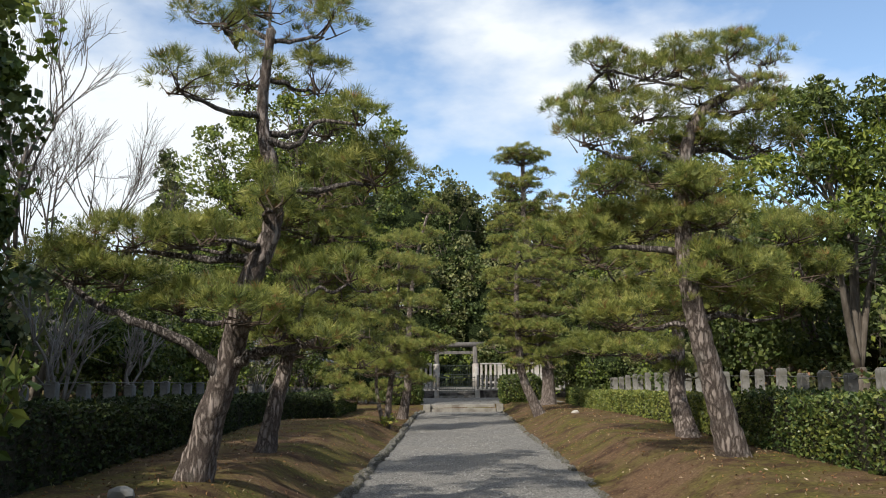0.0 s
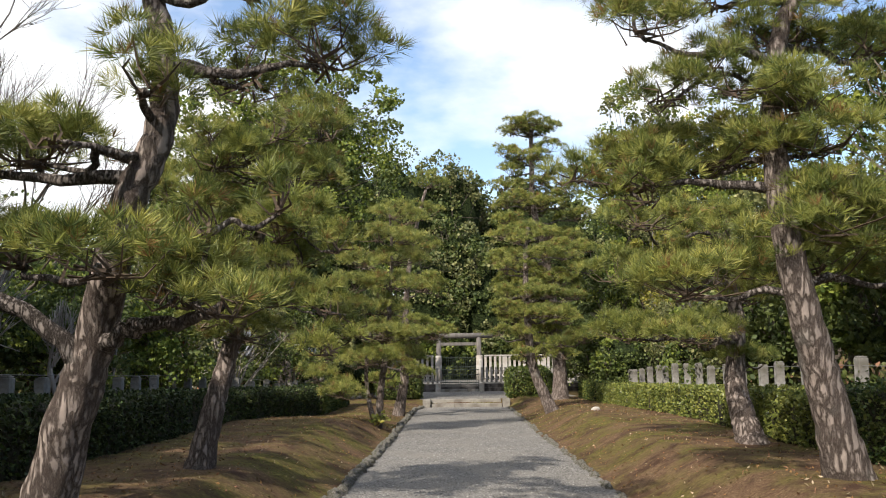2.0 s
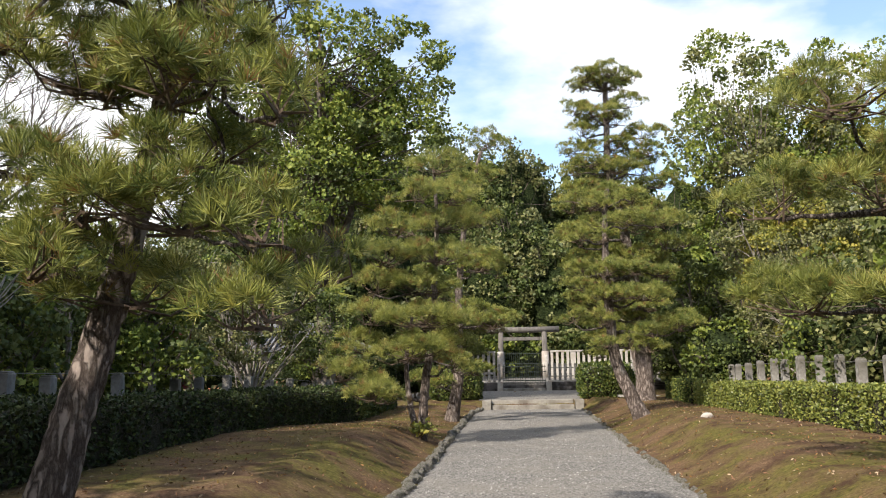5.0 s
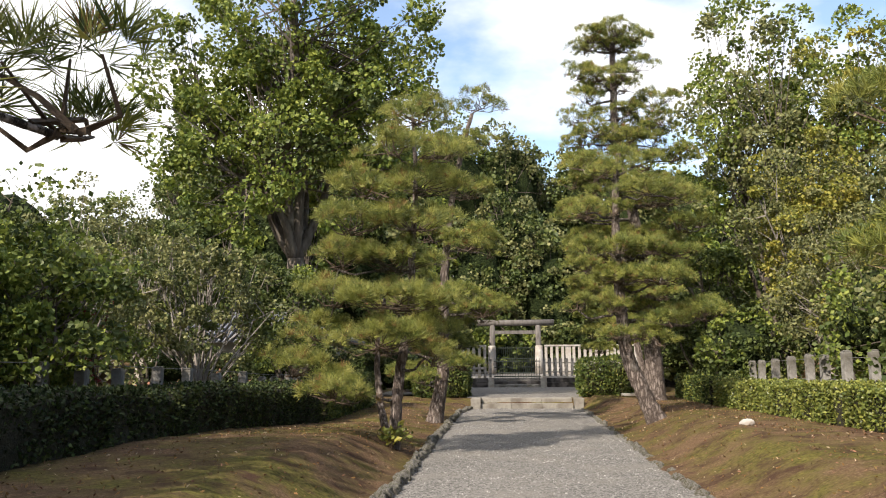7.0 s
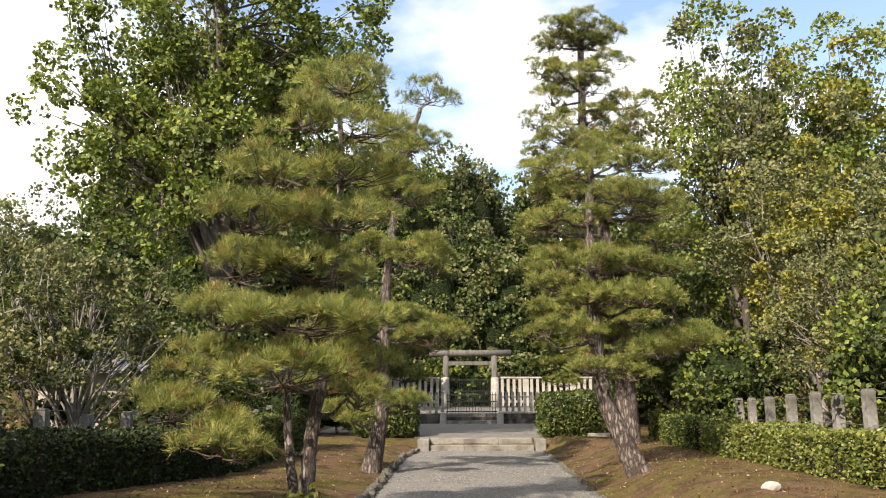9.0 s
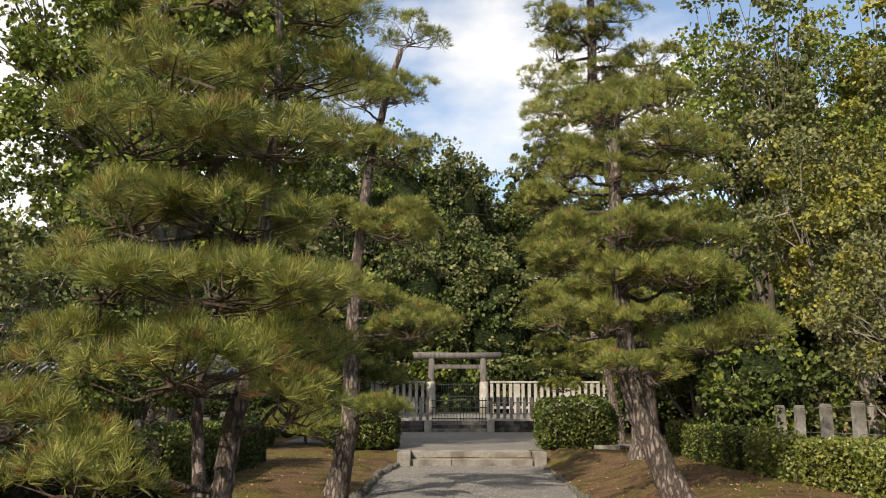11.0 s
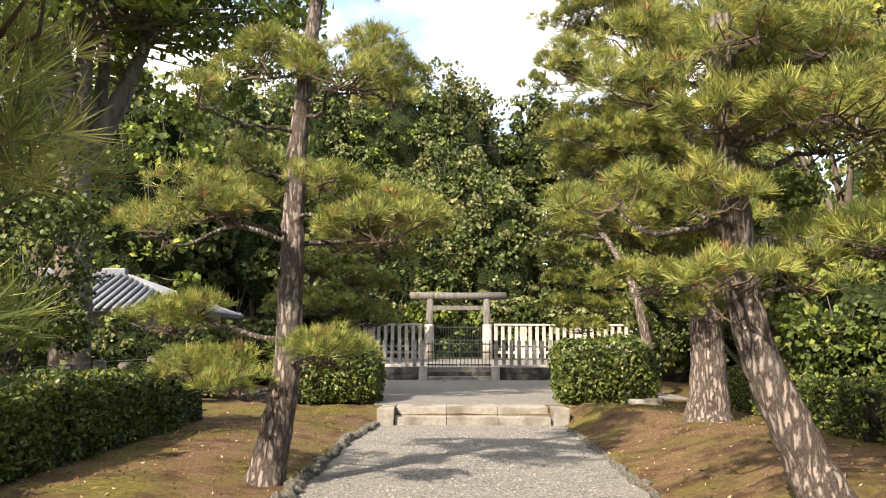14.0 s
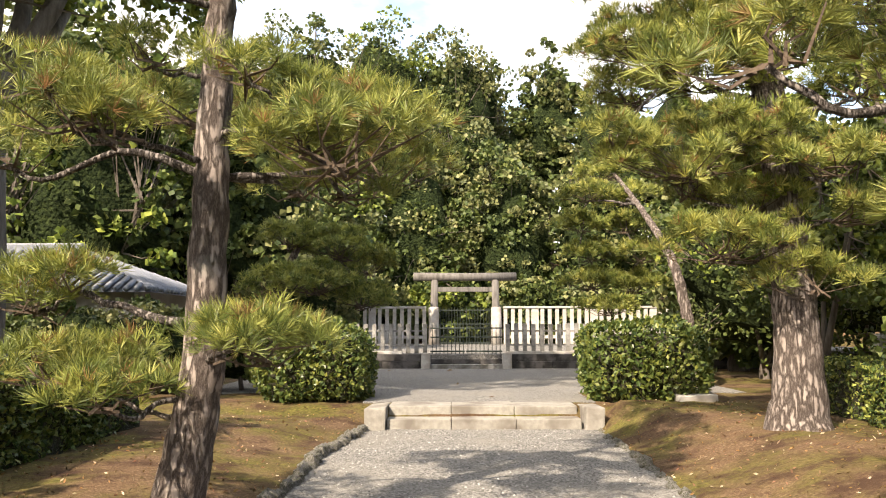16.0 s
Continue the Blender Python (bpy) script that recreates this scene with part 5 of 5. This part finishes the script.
def torii(x, y, z, span, tall):
    ob = thing("torii_gate", (x, y, z), "plain weathered stone torii with a round top beam", "torii")
    rng = np.random.default_rng(4)
    for s in (-1, 1):
        v, t = tube([(s * span / 2, 0, -0.1), (s * span / 2, 0, 1.0), (s * (span / 2 - 0.04), 0, tall - 0.3)], [0.19, 0.185, 0.165], 20, 0.005, rng)
        child("pillar", np_mesh("pillar", v, t, M_WOOD, smooth=True), ob)
        v, t = tube([(s * span / 2, 0, -0.1), (s * span / 2, 0, 0.8), (s * span / 2, 0, 1.7), (s * span / 2, 0, 1.75)], [0.26, 0.25, 0.24, 0.20], 20, 0.004, rng)
        child("pillar_sleeve", np_mesh("pillar_sleeve", v, t, M_PALE, smooth=True), ob, "thicker pale sleeve round the pillar's foot")
    v, t = tube([(-span / 2 - 0.95, 0, tall - 0.15), (0, 0, tall - 0.17), (span / 2 + 0.95, 0, tall - 0.15)], [0.20, 0.19, 0.20], 18, 0.004, rng)
    child("top_beam", np_mesh("top_beam", v, t, M_WOOD, smooth=True), ob)
    bm = bmesh.new()
    box(bm, -span / 2 + 0.1, span / 2 - 0.1, -0.08, 0.08, tall - 0.86, tall - 0.64, 0.015)
    part("tie_beam", bm, M_WOOD, ob)


torii(1.06, 63.5, 0.69, 2.92, 3.32)


def iron_gate(x0, x1, y, z, tall, hinge):
    ob = thing("iron_gate", (x0 if hinge < 0 else x1, y, z), "dark iron gate leaf with upright bars", "gate", "gate leaves")
    ox = x0 if hinge < 0 else x1
    for a, b, c, d in ((x0, x1, 0.05, 0.1), (x0, x1, tall * 0.55, tall * 0.55 + 0.04), (x0, x1, tall - 0.12, tall - 0.08)):
        bm = bmesh.new()
        box(bm, a - ox, b - ox, -0.02, 0.02, c, d, 0.005)
        part("crossbar", bm, M_IRON, ob)
    n = 9
    me = np_mesh("bar", *tube([(0, 0, 0.0), (0, 0, tall - 0.04), (0, 0, tall + 0.04)], [0.013, 0.013, 0.002], 6), M_IRON)
    for k in range(n):
        child("bar", me, ob).location = (x0 - ox + (x1 - x0) * (k + 0.5) / n, 0, 0.0)


iron_gate(-0.2, 0.82, 48.75, 0.69, 0.85, -1)
iron_gate(0.84, 1.9, 48.75, 0.69, 0.85, 1)
iron_gate(-0.15, 1.03, 63.5, 0.69, 1.7, -1)
iron_gate(1.06, 2.25, 63.5, 0.69, 1.7, 1)


# ---- the small house ----
def house():
    x0, x1, y0, y1, z = -13.6, -6.15, 41.4, 45.6, 0.3
    ob = thing("house", ((x0 + x1) / 2, (y0 + y1) / 2, z), "small beige plastered house with a grey tiled roof", "house")
    cx, cy = (x0 + x1) / 2, (y0 + y1) / 2
    hx, hy = (x1 - x0) / 2, (y1 - y0) / 2
    bm = bmesh.new()
    box(bm, -hx, hx, -hy, hy, -0.1, 1.98, 0.02)
    part("wall", bm, M_PLASTER, ob)
    ridge = 2.92
    for s in (-1, 1):
        bm = bmesh.new()
        vs = [bm.verts.new(p) for p in ((-hx - 0.5, s * (hy + 0.55), 1.87), (hx + 0.5, s * (hy + 0.55), 1.87), (hx - 2.1, 0, ridge), (-hx + 2.1, 0, ridge))]
        f = bm.faces.new(vs)
        bmesh.ops.solidify(bm, geom=[f], thickness=0.08)
        slope = part("roof_slope", bm, M_TILE, ob)
        for k in range(40):
            x = -hx - 0.45 + (2 * hx + 0.9) * k / 39
            u = min(1.0, max(0.06, (hx + 0.5 - abs(x)) / 2.6))
            e = s * (hy + 0.57)
            child("roof_tile", np_mesh("roof_tile", *tube([(x, e, 1.93), (x, e * (1 - u * 0.98), 1.93 + (ridge - 1.87) * u * 0.98)], [0.055, 0.055], 6), M_TILE, smooth=True), slope)
    for s in (-1, 1):
        bm = bmesh.new()
        vs = [bm.verts.new(p) for p in ((s * (hx + 0.5), -hy - 0.55, 1.87), (s * (hx + 0.5), hy + 0.55, 1.87), (s * (hx - 2.1), 0, ridge))]
        f = bm.faces.new(vs)
        bmesh.ops.solidify(bm, geom=[f], thickness=0.08)
        hip = part("roof_hip", bm, M_TILE, ob)
        for k in range(24):
            y = -hy - 0.5 + (2 * hy + 1.0) * k / 23
            u = min(1.0, max(0.06, (hy + 0.55 - abs(y)) / (hy + 0.55)))
            e = s * (hx + 0.52)
            child("roof_tile", np_mesh("roof_tile", *tube([(e, y, 1.93), (e - s * 2.6 * u * 0.98, y, 1.93 + (ridge - 1.87) * u * 0.98)], [0.055, 0.055], 6), M_TILE, smooth=True), hip)
    bm = bmesh.new()
    box(bm, -hx + 2.0, hx - 2.0, -0.13, 0.13, ridge - 0.02, ridge + 0.2, 0.03)
    part("ridge", bm, M_TILE, ob)
    bm = bmesh.new()
    box(bm, -0.5, 0.5, -hy - 0.03, -hy + 0.02, 0.7, 1.4, 0.01)
    part("window_frame", bm, M_WOOD, ob)


house()


# ---- loose stones and small plants ----
def boulder(bm, at, size, rng):
    g = bmesh.ops.create_icosphere(bm, subdivisions=2, radius=1.0)["verts"]
    for v in g:
        k = 1 + 0.22 * noise.noise(v.co * 1.6 + Vector(at))
        v.co = Vector((v.co.x * size[0] * k, v.co.y * size[1] * k, v.co.z * size[2] * k))
    return bm


def loose_stone(x, y, size, mat, label, seed):
    rng = random.Random(seed)
    ob = boulder(bmesh.new(), (x, y, 0), size, rng)
    me = bpy.data.meshes.new("stone")
    ob.to_mesh(me)
    ob.free()
    me.materials.append(mat)
    s = tagged(new("stone", me), label, "stone")
    s.location = (x, y, float(height(x, y)) + size[2] * 0.3)


loose_stone(3.48, 22.5, (0.11, 0.09, 0.065), M_PALE, "small white stone lying on the mossy bank", 1)
loose_stone(-2.75, 7.3, (0.12, 0.1, 0.08), M_STONE, "grey stone at the pine's foot", 3)
bm = bmesh.new()
box(bm, -0.29, 0.29, -0.16, 0.16, -0.1, 0.13, 0.02, random.Random(3), 0.01)
slab = part("stone_slab", bm, M_PALE, None)
slab.location = (4.05, 36.7, 0.31)
tagged(slab, "low pale stone slab on the moss", "slab")


def small_plant(x, y, tall, spread, mats, shares, leaves, size, label, seed, slim=0.3):
    rng = np.random.default_rng(seed)
    z = float(height(x, y))
    ob = thing("small_plant", (x, y, z), label, "plant")
    pts, pieces = [], []
    for _ in range(9):
        a, r = rng.uniform(0, 2 * np.pi), spread * rng.uniform(0.3, 1)
        tip = np.array((np.cos(a) * r, np.sin(a) * r, tall * rng.uniform(0.7, 1)))
        line = smooth_line([(0, 0, -0.03), tip * (0.3, 0.3, 0.6), tip], 6)
        pieces.append(tube(line, np.linspace(0.008, 0.003, 6), 4))
        k = leaves // 9
        u = rng.uniform(0.4, 1, k)
        pts.append(np.stack([np.interp(u, np.linspace(0, 1, 6), line[:, c]) for c in range(3)], -1) + rng.normal(0, size * 0.35, (k, 3)))
    child("stem_spray", np_mesh("stem_spray", *joined(pieces), M_TWIG), ob)
    at = np.concatenate(pts)
    v, t = leaf_cloud(rng, at, unit(at * (1, 1, 0.3) + (0, 0, 0.1)), size, slim)
    child("leaves", np_mesh("leaves", v, t, list(mats), np.repeat(rng.choice(len(mats), len(at), p=shares), 2)), ob)


small_plant(-1.5, 22.7, 0.32, 0.3, [M_HEDGE_Y, M_LEAF_Y], [0.5, 0.5], 120, 0.10, "low plant with bright yellow-green leaves", 201)
small_plant(-2.75, 5.0, 1.25, 0.45, [M_LEAF, M_HEDGE_Y], [0.7, 0.3], 160, 0.12, "leafy sprig arching out from the hedge", 202)
small_plant(-5.7, 22.2, 2.0, 0.4, [M_LEAF_RED, M_LEAF_RED], [0.5, 0.5], 90, 0.09, "small shrub with dark red leaves", 203)


# ---- litter on the banks ----
def litter(n, seed):
    rng = np.random.default_rng(seed)
    y = rng.uniform(3, 37.5, n)
    left = rng.uniform(size=n) < 0.5
    x = np.where(left, edge_left(y) - rng.uniform(0.02, 1, n) * (edge_left(y) - hedge_left(y)), edge_right(y) + rng.uniform(0.02, 1, n) * (hedge_right(y) - edge_right(y)))
    at = np.stack([x, y, height(x, y) + 0.012], -1)
    flat = unit(rng.normal(size=(n, 3)) * (1, 1, 0.12))
    v, t = leaf_cloud(rng, at, flat * 2, 0.042, 0.2)
    tagged(new("leaf_litter", np_mesh("leaf_litter", v, t, [M_DRY, M_NEEDLE_B, M_DRY_PALE], np.repeat(rng.choice(3, n, p=[0.5, 0.35, 0.15]), 2))), "scattered dry brown leaves and needles", "litter", kind="stuff")


litter(9000, 401)


def undergrowth(n, seed):
    rng = np.random.default_rng(seed)
    y = rng.uniform(10, 36, n)
    left = rng.uniform(size=n) < 0.5
    x = np.where(left, hedge_left(y) - rng.uniform(1.8, 6.5, n), hedge_right(y) + rng.uniform(2.0, 6.5, n))
    tall = 0.75 + 0.35 * np.sin(x * 2.1 + y * 0.9) + 0.3 * np.sin(y * 1.9 - x)
    at = np.stack([x, y, height(x, y) + rng.uniform(0.0, 1.0, n) * np.clip(tall, 0.2, 1.5)], -1)
    v, t = leaf_cloud(rng, at, unit(rng.normal(size=(n, 3)) + (0, 0, 0.6)), 0.13, 0.36)
    tagged(new("undergrowth", np_mesh("undergrowth", v, t, [M_LEAF_DARK, M_LEAF_OLIVE, M_DRY], np.repeat(rng.choice(3, n, p=[0.5, 0.35, 0.15]), 2))), "low tangled undergrowth behind the stone posts", "undergrowth", kind="stuff")


undergrowth(16000, 402)


def pebbles(n, seed):
    rng = np.random.default_rng(seed)
    y = 5 + 31 * rng.uniform(0, 1, n)
    x = edge_left(y) + (edge_right(y) - edge_left(y)) * rng.uniform(0.01, 0.99, n)
    q = (x - edge_left(y)) / (edge_right(y) - edge_left(y))
    z = 0.010 + 0.03 * (1 - (2 * q - 1) ** 2) * (y < 34)
    a = rng.uniform(0, 2 * np.pi, (n, 1)) + np.arange(4) * np.pi / 2
    r = rng.uniform(0.007, 0.019, (n, 1)) * rng.uniform(0.7, 1.2, (n, 4))
    ring = np.stack([x[:, None] + np.cos(a) * r, y[:, None] + np.sin(a) * r, np.repeat(z[:, None], 4, 1)], -1)
    top = np.stack([x, y, z + r.mean(1) * 0.9], -1)[:, None]
    v = np.concatenate([ring, top], 1).reshape(-1, 3)
    o = (np.arange(n) * 5)[:, None]
    t = np.concatenate([o + (k, (k + 1) % 4, 4) for k in range(4)], 1).reshape(-1, 3)
    tagged(new("loose_gravel", np_mesh("loose_gravel", v, t, M_PEBBLE)), "loose grey pebbles on the walk", "gravel", kind="stuff")


pebbles(11000, 403)


# ---- kerb stones ----
def kerb(edge, y0, y1, off, label, seed, sunk=0.0):
    rng = random.Random(seed)
    ob = tagged(new("kerb"), label, "kerb", kind="structure")
    shapes = []
    for k in range(8):
        bm = bmesh.new()
        g = bmesh.ops.create_icosphere(bm, subdivisions=1, radius=1.0)["verts"]
        for v in g:
            v.co = Vector([max(-0.75, min(0.75, c * rng.uniform(0.85, 1.15))) for c in v.co])
        me = bpy.data.meshes.new("kerb_stone")
        bm.to_mesh(me)
        bm.free()
        me.materials.append(M_KERB)
        shapes.append(me)
    y = y0
    while y < y1:
        long = rng.uniform(0.10, 0.24)
        s = child("kerb_stone", shapes[rng.randrange(8)], ob)
        s.location = (float(edge(y)) + off + rng.uniform(-0.035, 0.035), y + long / 2, 0.03 - sunk + rng.uniform(-0.025, 0.02) - sunk * rng.uniform(0, 1))
        s.rotation_euler = (rng.uniform(-0.2, 0.2), rng.uniform(-0.2, 0.2), rng.uniform(-0.25, 0.25))
        s.scale = (rng.uniform(0.06, 0.11), long * rng.uniform(0.54, 0.66), rng.uniform(0.08, 0.17))
        y += long * 0.98


kerb(edge_left, 2.0, 35.8, -0.03, "row of rough grey kerb stones", 301)
kerb(edge_right, 2.0, 35.8, 0.03, "row of low rough kerb stones half sunk in moss", 302, 0.045)
